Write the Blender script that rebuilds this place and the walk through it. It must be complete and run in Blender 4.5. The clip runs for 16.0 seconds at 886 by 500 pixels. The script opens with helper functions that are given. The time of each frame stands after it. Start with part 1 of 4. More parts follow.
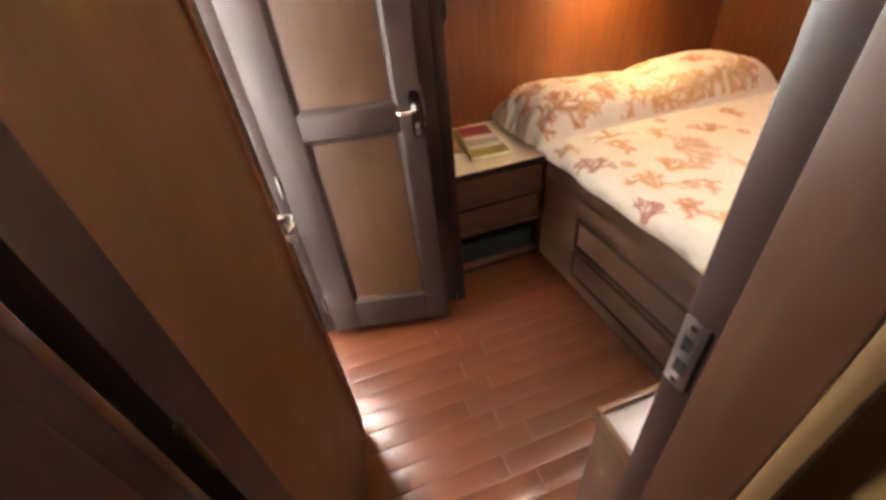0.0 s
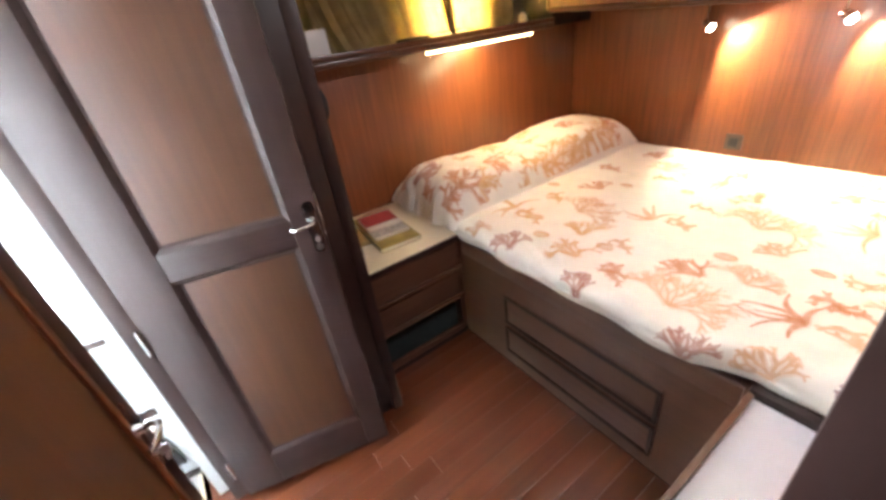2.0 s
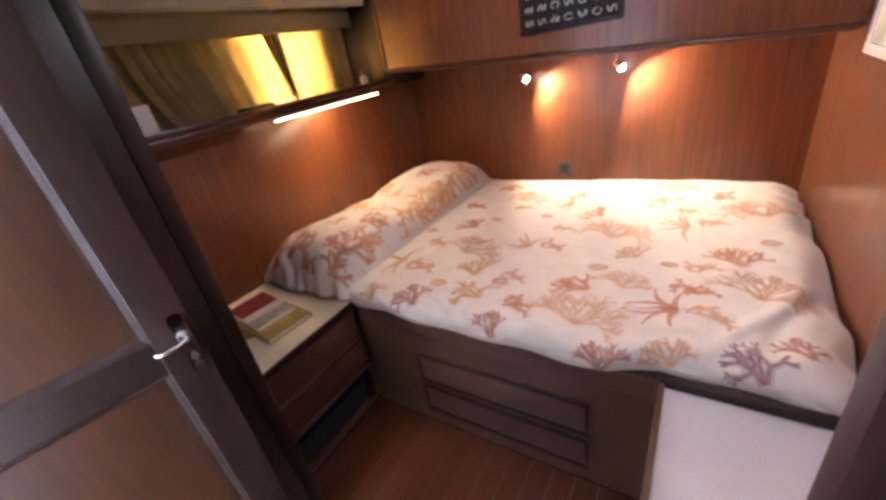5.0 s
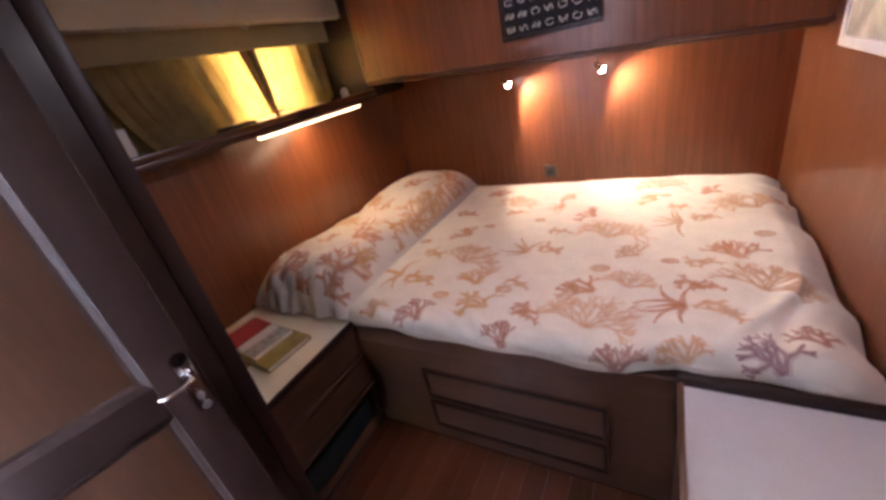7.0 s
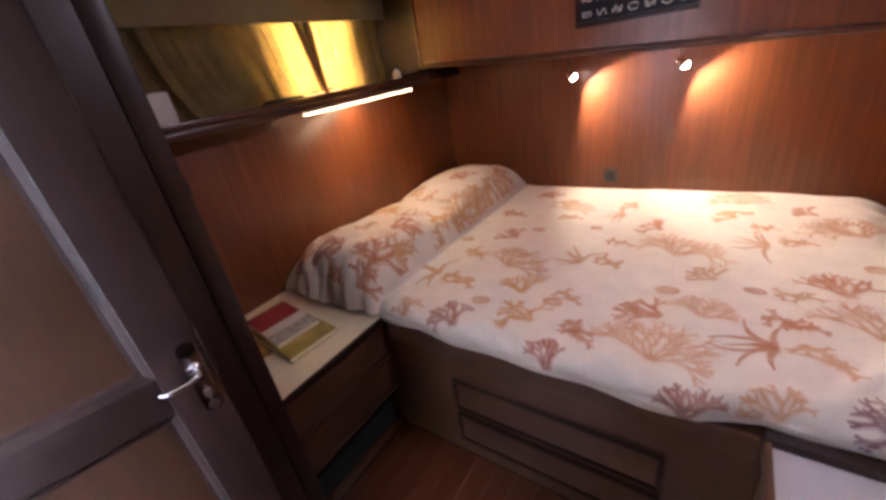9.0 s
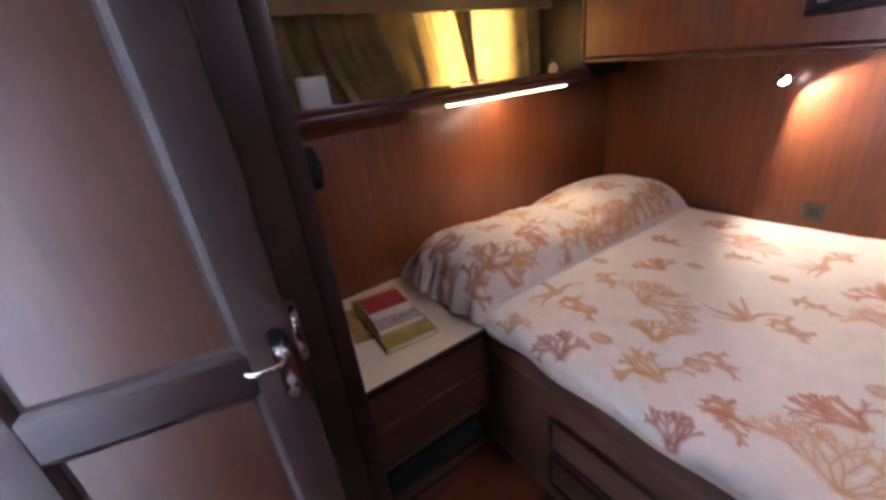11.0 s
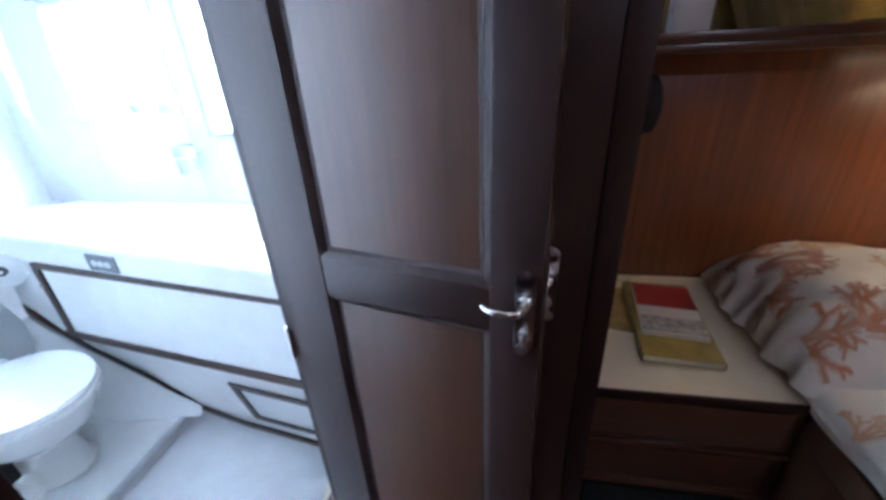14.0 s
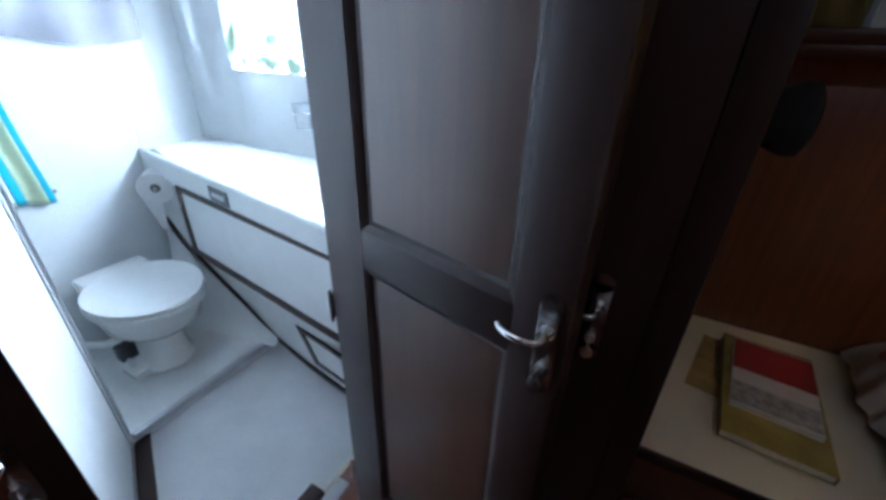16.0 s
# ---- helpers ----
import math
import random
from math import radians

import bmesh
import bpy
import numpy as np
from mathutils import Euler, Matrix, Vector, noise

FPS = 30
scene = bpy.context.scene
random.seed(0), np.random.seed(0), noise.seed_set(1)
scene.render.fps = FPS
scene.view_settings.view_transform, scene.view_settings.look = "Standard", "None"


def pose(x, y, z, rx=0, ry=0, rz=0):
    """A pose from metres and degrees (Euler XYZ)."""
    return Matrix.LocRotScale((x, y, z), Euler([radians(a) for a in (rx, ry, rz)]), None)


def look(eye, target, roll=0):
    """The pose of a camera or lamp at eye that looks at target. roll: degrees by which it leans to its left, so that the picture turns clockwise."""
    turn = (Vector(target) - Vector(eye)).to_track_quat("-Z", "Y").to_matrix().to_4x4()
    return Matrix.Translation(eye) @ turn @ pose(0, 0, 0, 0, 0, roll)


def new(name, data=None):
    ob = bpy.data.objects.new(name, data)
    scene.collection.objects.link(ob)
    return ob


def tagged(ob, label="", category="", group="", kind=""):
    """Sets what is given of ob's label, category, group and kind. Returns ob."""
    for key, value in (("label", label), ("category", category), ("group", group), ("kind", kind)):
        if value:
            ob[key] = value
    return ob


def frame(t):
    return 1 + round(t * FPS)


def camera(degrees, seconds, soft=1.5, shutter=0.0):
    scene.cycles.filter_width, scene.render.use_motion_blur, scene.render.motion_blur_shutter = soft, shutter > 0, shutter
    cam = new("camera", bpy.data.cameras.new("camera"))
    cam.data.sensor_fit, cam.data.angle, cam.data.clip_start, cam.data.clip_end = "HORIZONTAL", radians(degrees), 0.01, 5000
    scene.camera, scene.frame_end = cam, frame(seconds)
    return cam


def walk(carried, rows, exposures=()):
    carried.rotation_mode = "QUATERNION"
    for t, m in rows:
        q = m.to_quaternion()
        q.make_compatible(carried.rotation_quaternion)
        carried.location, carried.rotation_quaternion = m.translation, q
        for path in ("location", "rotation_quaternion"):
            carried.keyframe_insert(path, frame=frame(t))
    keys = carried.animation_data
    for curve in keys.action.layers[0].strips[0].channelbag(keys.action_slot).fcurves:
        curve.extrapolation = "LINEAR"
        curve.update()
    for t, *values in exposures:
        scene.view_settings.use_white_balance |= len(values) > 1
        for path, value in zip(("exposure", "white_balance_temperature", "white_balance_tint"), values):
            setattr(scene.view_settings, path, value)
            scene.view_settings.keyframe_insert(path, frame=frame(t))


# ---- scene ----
cam = camera(96.7, 16.0, soft=3.3, shutter=0.4)
PATH = [
    (0, (1.882, -0.932, 1.339), (0.337, -0.52, 0.138), -6.7),
    (0.5, (1.843, -0.925, 1.346), (0.286, -0.648, 0.122), -12.8),
    (1, (1.797, -0.918, 1.343), (0.181, -0.330, 0.323), -12.6),
    (1.5, (1.731, -0.904, 1.354), (0.199, -0.187, 0.288), -10.6),
    (2, (1.67, -0.872, 1.375), (0.199, 0.04, 0.372), -8.3),
    (2.5, (1.634, -0.856, 1.385), (0.163, 0.115, 0.44), -8.6),
    (3, (1.608, -0.851, 1.391), (0.23, 0.272, 0.474), -7.7),
    (3.5, (1.586, -0.858, 1.389), (0.268, 0.322, 0.457), -7.2),
    (4, (1.569, -0.864, 1.395), (0.377, 0.458, 0.484), -10.0),
    (4.5, (1.562, -0.877, 1.397), (0.471, 0.535, 0.493), -9.9),
    (7, (1.467, -0.891, 1.408), (0.504, 0.629, 0.535), -12.7),
    (7.5, (1.457, -0.873, 1.401), (0.474, 0.629, 0.52), -12.8),
    (8, (1.432, -0.857, 1.39), (0.422, 0.632, 0.517), -12.0),
    (10.5, (1.306, -0.713, 1.353), (-0.101, 0.438, 0.518), -6.9),
    (11, (1.305, -0.697, 1.362), (-0.242, 0.28, 0.553), -7.2),
    (11.5, (1.291, -0.688, 1.348), (-0.376, 0.114, 0.588), -7.0),
    (12, (1.284, -0.683, 1.346), (-0.472, -0.065, 0.616), -7.0),
    (12.5, (1.264, -0.697, 1.332), (-0.569, -0.431, 0.578), -3.8),
    (13, (1.24, -0.696, 1.314), (-0.614, -0.677, 0.564), -2.9),
    (13.5, (1.198, -0.683, 1.297), (-0.61, -0.882, 0.465), -2.8),
    (14, (1.165, -0.671, 1.288), (-0.597, -1.008, 0.404), -3.0),
    (14.5, (1.134, -0.664, 1.283), (-0.58, -1.144, 0.373), -2.3),
    (15, (1.115, -0.653, 1.284), (-0.572, -1.243, 0.388), -0.6),
    (15.5, (1.089, -0.629, 1.269), (-0.512, -1.361, 0.32), 0.7),
    (16, (1.074, -0.59, 1.272), (-0.491, -1.409, 0.333), 1.7),
]
walk(cam, [(t, look(eye, target, roll)) for t, eye, target, roll in PATH],
     [(0, 1.35, 8200, 19), (1.5, 1.45, 6900, 16), (3.5, 0.85, 6400, 19), (4.5, 0.65, 6400, 29), (7, 0.2, 6350, 36), (8, 0.15, 6350, 36), (10.5, 0.1, 6000, 33),
      (12.5, 0.25, 4950, 22), (14.5, -0.62, 5400, 15), (16, -1.4, 5400, 12)])

# ---- world and large lights ----
world = bpy.data.worlds.new("sky")
scene.world = world
world.use_nodes = True
wn = world.node_tree.nodes
sky = wn.new("ShaderNodeTexSky")
sky.sky_type, sky.sun_disc, sky.sun_elevation, sky.sun_rotation = "NISHITA", False, radians(40), radians(-60)
world.node_tree.links.new(sky.outputs[0], wn["Background"].inputs[0])
wn["Background"].inputs[1].default_value = 0.08


def area_light(name, eye, target, sx, sy, watts, colour):
    la = bpy.data.lights.new(name, "AREA")
    la.shape, la.size, la.size_y, la.energy, la.color = "RECTANGLE", sx, sy, watts, colour
    ob = new(name, la)
    ob.matrix_world = look(eye, target)
    return ob


def spot_light(name, eye, target, watts, colour, angle, blend=0.3, size=0.02):
    la = bpy.data.lights.new(name, "SPOT")
    la.energy, la.color, la.spot_size, la.spot_blend, la.shadow_soft_size = watts, colour, radians(angle), blend, size
    ob = new(name, la)
    ob.matrix_world = look(eye, target)
    return ob


WARM, DAY = (1.0, 0.90, 0.60), (0.80, 0.92, 1.0)
area_light("window_light_cabin", (-0.43, 0.615, 1.43), (0.5, 0.615, 1.44), 0.36, 0.20, 620, (1.0, 0.95, 0.72))
area_light("window_light_bathroom", (0.42, -2.80, 1.50), (0.42, -1.5, 1.2), 0.54, 0.33, 135, DAY)
# unseen overhead fill, added to brighten the bathroom floor and walls
area_light("fill_light_bathroom", (0.36, -2.05, 1.885), (0.36, -2.05, 0.0), 0.44, 0.44, 85, DAY)
# cool fill in the corridor ceiling, added for the door posts; no hatch known
area_light("fill_light_corridor", (2.25, -0.92, 1.885), (2.25, -0.92, 0.0), 0.48, 0.48, 1.1, (0.9, 0.95, 1.0))
# fill from above for bed and cabinet top; its ceiling fixture is added, unseen
area_light("ceiling_fill_light", (1.36, 0.10, 1.835), (1.36, 0.10, 0.0), 0.16, 0.16, 4.7, (0.97, 0.95, 0.96))
spot_light("reading_light", (0.722, 1.335, 1.172), (1.522, 1.335, 0.572), 22, WARM, 130, 0.28)
spot_light("reading_light", (1.202, 1.335, 1.172), (2.002, 1.335, 0.572), 22, WARM, 130, 0.28)
area_light("led_light", (0.0, 0.571, 1.240), (-0.20, 0.571, 0.0), 0.012, 0.66, 3.8, (1.0, 0.78, 0.42))


# ---- materials ----
def nodes_of(name):
    m = bpy.data.materials.new(name)
    m.use_nodes = True
    nt = m.node_tree
    return m, nt, nt.nodes, nt.links, nt.nodes["Principled BSDF"]


def ramp(nt, source, stops):
    r = nt.nodes.new("ShaderNodeValToRGB")
    while len(r.color_ramp.elements) < len(stops):
        r.color_ramp.elements.new(0.5)
    for e, (p, c) in zip(r.color_ramp.elements, stops):
        e.position, e.color = p, (*c, 1)
    nt.links.new(source, r.inputs[0])
    return r.outputs[0]


def noise_tex(nt, scale, detail=4.0, stretch=(1, 1, 1), coord="Object", rough=0.55, spin=(0, 0, 0)):
    tc, mp, n = nt.nodes.new("ShaderNodeTexCoord"), nt.nodes.new("ShaderNodeMapping"), nt.nodes.new("ShaderNodeTexNoise")
    mp.inputs["Scale"].default_value = stretch
    mp.inputs["Rotation"].default_value = [radians(a) for a in spin]
    n.inputs["Scale"].default_value, n.inputs["Detail"].default_value, n.inputs["Roughness"].default_value = scale, detail, rough
    nt.links.new(tc.outputs[coord], mp.inputs[0])
    nt.links.new(mp.outputs[0], n.inputs["Vector"])
    return n.outputs["Fac"]


def mixed(nt, a, b, fac, mode="MIX"):
    m = nt.nodes.new("ShaderNodeMix")
    m.data_type, m.blend_type = "RGBA", mode
    for value, socket in ((fac, m.inputs[0]), (a, m.inputs[6]), (b, m.inputs[7])):
        if isinstance(value, (int, float)):
            socket.default_value = value
        elif isinstance(value, tuple):
            socket.default_value = (*value, 1)
        else:
            nt.links.new(value, socket)
    return m.outputs[2]


def bumped(nt, bsdf, height, strength, distance=0.002):
    b = nt.nodes.new("ShaderNodeBump")
    b.inputs["Strength"].default_value, b.inputs["Distance"].default_value = strength, distance
    nt.links.new(height, b.inputs["Height"])
    nt.links.new(b.outputs[0], bsdf.inputs["Normal"])


def wood(name, dark, light, grain=(1, 1, 0.05), rough=0.35, coat=0.0, scale=60, vary=0.25, spin=(0, 0, 0), gloss=0.5):
    """Varnished wood: fine grain along one axis, broad figure, and slow changes of tone."""
    m, nt, n, l, b = nodes_of(name)
    fine = noise_tex(nt, scale, 5, grain, spin=spin)
    broad = noise_tex(nt, scale * 0.12, 3, (grain[0], grain[1], grain[2] * 1.6), spin=spin)
    col = ramp(nt, fine, [(0.3, dark), (0.7, light)])
    col2 = ramp(nt, broad, [(0.3, tuple(c * 0.72 for c in light)), (0.72, tuple(min(1, c * 1.15) for c in light))])
    both = mixed(nt, col, col2, 0.45)
    blot = ramp(nt, noise_tex(nt, 2.2, 3), [(0.1, (1 - vary,) * 3), (0.9, (1.0, 1.0, 1.0))])
    both = mixed(nt, both, blot, 1.0, "MULTIPLY")
    oi = n.new("ShaderNodeObjectInfo")
    tone = ramp(nt, oi.outputs["Random"], [(0.0, (0.86, 0.85, 0.84)), (1.0, (1.0, 1.0, 1.0))])
    both = mixed(nt, both, tone, 1.0, "MULTIPLY")
    l.new(both, b.inputs["Base Color"])
    rr = ramp(nt, noise_tex(nt, 7, 4), [(0.1, (rough * 0.85,) * 3), (0.9, (rough * 1.15,) * 3)])
    l.new(rr, b.inputs["Roughness"])
    b.inputs["Coat Weight"].default_value = coat
    b.inputs["Specular IOR Level"].default_value = gloss
    b.inputs["Coat Roughness"].default_value = 0.18
    bumped(nt, b, fine, 0.12, 0.001)
    return m


def plain(name, colour, rough=0.5, metal=0.0, vary=0.08, scale=9, bump=0.05, emit=None, strength=0.0, patchy=0.06):
    m, nt, n, l, b = nodes_of(name)
    big = noise_tex(nt, scale, 4)
    col = ramp(nt, big, [(0.3, tuple(c * (1 - vary) for c in colour)), (0.7, tuple(min(1.0, c * (1 + vary * 0.4)) for c in colour))])
    l.new(col, b.inputs["Base Color"])
    rr = ramp(nt, noise_tex(nt, scale * 6, 3), [(0.3, (rough * (1 - patchy),) * 3), (0.7, (min(1, rough * (1 + patchy)),) * 3)])
    l.new(rr, b.inputs["Roughness"])
    b.inputs["Metallic"].default_value = metal
    if bump:
        bumped(nt, b, noise_tex(nt, scale * 25, 3), bump, 0.001)
    if emit:
        b.inputs["Emission Color"].default_value = (*emit, 1)
        b.inputs["Emission Strength"].default_value = strength
    return m


def cloth(name, colour, weave=900, through_light=0.0, vary=0.1, rough=0.9):
    m, nt, n, l, b = nodes_of(name)
    col = ramp(nt, noise_tex(nt, 14, 5), [(0.3, tuple(c * (1 - vary) for c in colour)), (0.7, colour)])
    l.new(col, b.inputs["Base Color"])
    b.inputs["Roughness"].default_value = rough
    b.inputs["Sheen Weight"].default_value = 0.15
    bumped(nt, b, noise_tex(nt, weave * 0.4, 2), 0.15, 0.0008)
    if through_light:
        tr = n.new("ShaderNodeBsdfTranslucent")
        l.new(col, tr.inputs[0])
        mx = n.new("ShaderNodeMixShader")
        mx.inputs[0].default_value = through_light
        l.new(b.outputs[0], mx.inputs[1])
        l.new(tr.outputs[0], mx.inputs[2])
        l.new(mx.outputs[0], n["Material Output"].inputs[0])
    return m


UP, AX, AY = (1, 1, 0.05), (0.05, 1, 1), (1, 0.05, 1)
MAHOGANY = wood("mahogany_panel", (0.105, 0.027, 0.010), (0.285, 0.088, 0.030), UP, 0.32, 0.18, vary=0.35)
MAHOGANY_X = wood("mahogany_trim", (0.06, 0.018, 0.009), (0.115, 0.036, 0.016), AX, 0.32, 0.2)
MAHOGANY_Y = wood("mahogany_rail", (0.06, 0.018, 0.009), (0.115, 0.036, 0.016), AY, 0.32, 0.2)
DARKWOOD = wood("dark_stained_wood", (0.016, 0.008, 0.007), (0.038, 0.019, 0.016), UP, 0.40, 0.03, gloss=0.30)
DARKWOOD_X = wood("dark_stained_rail", (0.016, 0.008, 0.007), (0.038, 0.019, 0.016), AX, 0.40, 0.03, gloss=0.30)
DARKWOOD_Y = wood("dark_stained_crossrail", (0.016, 0.008, 0.007), (0.038, 0.019, 0.016), AY, 0.40, 0.03, gloss=0.30)
VENEER = wood("teak_veneer", (0.046, 0.017, 0.008), (0.080, 0.031, 0.014), UP, 0.36, 0.12)
DOORWOOD = wood("red_brown_door_veneer", (0.075, 0.024, 0.008), (0.13, 0.046, 0.015), UP, 0.5, 0.05)
DRAWERWOOD_X = wood("brown_bed_front", (0.06, 0.026, 0.014), (0.12, 0.053, 0.030), AX, 0.36, 0.12)
DRAWERWOOD_Y = wood("brown_drawer_front", (0.06, 0.026, 0.014), (0.12, 0.053, 0.030), AY, 0.36, 0.12)
FLOORWOOD = wood("varnished_floor_board", (0.085, 0.020, 0.008), (0.155, 0.040, 0.015), AY, 0.32, 0.20, 45)
TANWOOD = wood("tan_wood_edge", (0.10, 0.048, 0.026), (0.17, 0.085, 0.046), AY, 0.4, 0.1)
CASING = wood("dark_red_casing", (0.034, 0.012, 0.006), (0.066, 0.024, 0.011), UP, 0.5, 0.03, gloss=0.35)
OLIVEWOOD = wood("olive_brown_veneer", (0.09, 0.048, 0.019), (0.15, 0.083, 0.034), UP, 0.45, 0.1)
JOINT = plain("dark_joint", (0.02, 0.012, 0.01), 0.8)
WHITE_TOP = plain("white_laminate", (0.60, 0.60, 0.63), 0.34, vary=0.05, bump=0)
LAMINATE = plain("cream_laminate", (0.80, 0.71, 0.53), 0.32, vary=0.05)
WHITE = plain("white_gelcoat", (0.80, 0.82, 0.82), 0.30, vary=0.05, bump=0)
WHITE_WALL = plain("white_painted_panel", (0.76, 0.79, 0.80), 0.45, vary=0.07, scale=3, bump=0)
GREY_FLOOR = plain("grey_floor_laminate", (0.66, 0.67, 0.68), 0.42, vary=0.12, scale=5)
CREAM = plain("cream_headliner", (0.72, 0.68, 0.56), 0.7, vary=0.06, bump=0.2)
# cream of the pelmet with its dim yellowish light put into the colour
DIMCREAM = plain("dim_cream_board", (0.36, 0.31, 0.17), 0.7, vary=0.08)
CHROME = plain("polished_chrome", (0.82, 0.82, 0.83), 0.10, 1.0, 0.02, bump=0)
STEEL = plain("brushed_steel", (0.60, 0.60, 0.62), 0.32, 1.0, 0.1)
SATIN = plain("satin_chrome", (0.58, 0.58, 0.59), 0.20, 1.0, 0.15, scale=40)
BRONZE = plain("dull_bronze", (0.11, 0.085, 0.06), 0.45, 1.0, 0.2)
BLACK = plain("black_plastic", (0.02, 0.02, 0.022), 0.4)
GLASS, _nt, _n, _l, _b = nodes_of("window_glass")
_b.inputs["Transmission Weight"].default_value, _b.inputs["Roughness"].default_value, _b.inputs["IOR"].default_value = 1.0, 0.02, 1.45
MATTBLACK = plain("matt_black", (0.012, 0.011, 0.012), 0.85)
PORCELAIN = plain("white_porcelain", (0.82, 0.82, 0.80), 0.08, vary=0.02, bump=0)
SHEET = cloth("white_cotton_sheet", (0.80, 0.735, 0.65))
CURTAIN = cloth("mustard_curtain", (0.62, 0.49, 0.23), 500, 0.5, 0.32)
# the same mustard, darkened in colour for the unlit folds against the window
SHADECURTAIN = cloth("shaded_mustard_curtain", (0.30, 0.22, 0.09), 500, 0.06, 0.2)
GREYCLOTH = cloth("grey_curtain", (0.30, 0.30, 0.33), 500, 0.03)
BULB = plain("lit_lamp_glass", (1, 1, 1), 0.3, bump=0, emit=(1.0, 0.88, 0.68), strength=22)
LED = plain("lit_led_strip", (1, 1, 1), 0.3, bump=0, emit=(1.0, 0.74, 0.38), strength=7)


def printed(name, colour, fade):
    """Ink on cotton, patchy, fading towards the cloth's own colour."""
    m, nt, n, l, b = nodes_of(name)
    base = (0.80, 0.735, 0.65)
    ink = tuple(c + (d - c) * fade for c, d in zip(colour, base))
    pale = tuple(c + (d - c) * min(1, fade + 0.30) for c, d in zip(colour, base))
    col = ramp(nt, noise_tex(nt, 26, 4), [(0.32, ink), (0.68, pale)])
    l.new(col, b.inputs["Base Color"])
    b.inputs["Roughness"].default_value = 0.9
    return m


INKS = {"rust": (0.48, 0.155, 0.038), "ochre": (0.58, 0.28, 0.065), "tan": (0.54, 0.27, 0.115), "wine": (0.34, 0.09, 0.045), "rose": (0.60, 0.31, 0.14), "plum": (0.21, 0.055, 0.085)}
CORALS = {k: printed("coral_ink_" + k, c, 0.08) for k, c in INKS.items()}
WASHES = {k: printed("coral_wash_" + k, c, 0.46) for k, c in INKS.items()}


# ---- builders ----
def box(bm, x0, x1, y0, y1, z0, z1, bev=0.003):
    r = bmesh.ops.create_cube(bm, size=1.0)
    vs = r["verts"]
    sx, sy, sz = abs(x1 - x0), abs(y1 - y0), abs(z1 - z0)
    for v in vs:
        v.co = Vector(((x0 + x1) / 2 + v.co.x * sx, (y0 + y1) / 2 + v.co.y * sy, (z0 + z1) / 2 + v.co.z * sz))
    bev = min(bev, 0.45 * min(sx, sy, sz))
    if bev > 0:
        es = list({e for v in vs for e in v.link_edges})
        bmesh.ops.bevel(bm, geom=es, offset=bev, segments=2, affect="EDGES", profile=0.6)
    return bm


def boxes(*dims, bev=0.003):
    bm = bmesh.new()
    for d in dims:
        box(bm, *d, bev=bev)
    return bm


def tube(bm, pts, r, seg=10, ends=True):
    """A round bar along points; r is one radius or one for each point."""
    pts = [Vector(p) for p in pts]
    rs = r if isinstance(r, (list, tuple)) else [r] * len(pts)
    rings = []
    for i, p in enumerate(pts):
        d = (pts[min(i + 1, len(pts) - 1)] - pts[max(i - 1, 0)]).normalized()
        a = d.orthogonal().normalized()
        if rings:
            a = (last - d * last.dot(d)).normalized()
        last = a
        b = d.cross(a)
        rings.append([bm.verts.new(p + rs[i] * (math.cos(2 * math.pi * k / seg) * a + math.sin(2 * math.pi * k / seg) * b)) for k in range(seg)])
    for p, q in zip(rings, rings[1:]):
        for k in range(seg):
            bm.faces.new((p[k], p[(k + 1) % seg], q[(k + 1) % seg], q[k]))
    if ends:
        bm.faces.new(rings[0][::-1])
        bm.faces.new(rings[-1])
    return bm


def lathe(bm, profile, centre, seg=32, sx=1.0, sy=1.0, shift=None):
    """Rings of (radius, height) about an upright axis, drawn out by sx, sy; shift gives each ring's offset in y."""
    cx, cy, cz = centre
    rings = []
    for i, (r, z) in enumerate(profile):
        oy = shift[i] if shift else 0
        rings.append([bm.verts.new((cx + r * sx * math.cos(2 * math.pi * k / seg), cy + oy + r * sy * math.sin(2 * math.pi * k / seg), cz + z)) for k in range(seg)])
    for p, q in zip(rings, rings[1:]):
        for k in range(seg):
            bm.faces.new((p[k], p[(k + 1) % seg], q[(k + 1) % seg], q[k]))
    bm.faces.new(rings[0][::-1])
    bm.faces.new(rings[-1])
    return bm


def slab(bm, outline, z0, z1, bev=0.0):
    """An upright prism on an outline in x and y."""
    lo = [bm.verts.new((x, y, z0)) for x, y in outline]
    hi = [bm.verts.new((x, y, z1)) for x, y in outline]
    n = len(outline)
    bm.faces.new(lo[::-1])
    top = bm.faces.new(hi)
    for k in range(n):
        bm.faces.new((lo[k], lo[(k + 1) % n], hi[(k + 1) % n], hi[k]))
    if bev:
        bmesh.ops.bevel(bm, geom=list(top.edges), offset=bev, segments=3, affect="EDGES")
    return bm


def grid(bm, f, nu, nv):
    """A surface f(u, v) for u, v from 0 to 1."""
    vs = [[bm.verts.new(f(i / nu, j / nv)) for j in range(nv + 1)] for i in range(nu + 1)]
    for i in range(nu):
        for j in range(nv):
            bm.faces.new((vs[i][j], vs[i + 1][j], vs[i + 1][j + 1], vs[i][j + 1]))
    return bm


def smooth(ob, angle=40):
    for p in ob.data.polygons:
        p.use_smooth = True
    ob.data.set_sharp_from_angle(angle=radians(angle))
    return ob


ROOTS = {}


def thing(name, m, label, category, group="", kind=""):
    """An Empty at the thing's base, which its parts hang under."""
    ob = new(name)
    ob.empty_display_size = 0.05
    ob.matrix_world = m
    ROOTS[ob] = m
    return tagged(ob, label, category, group, kind)


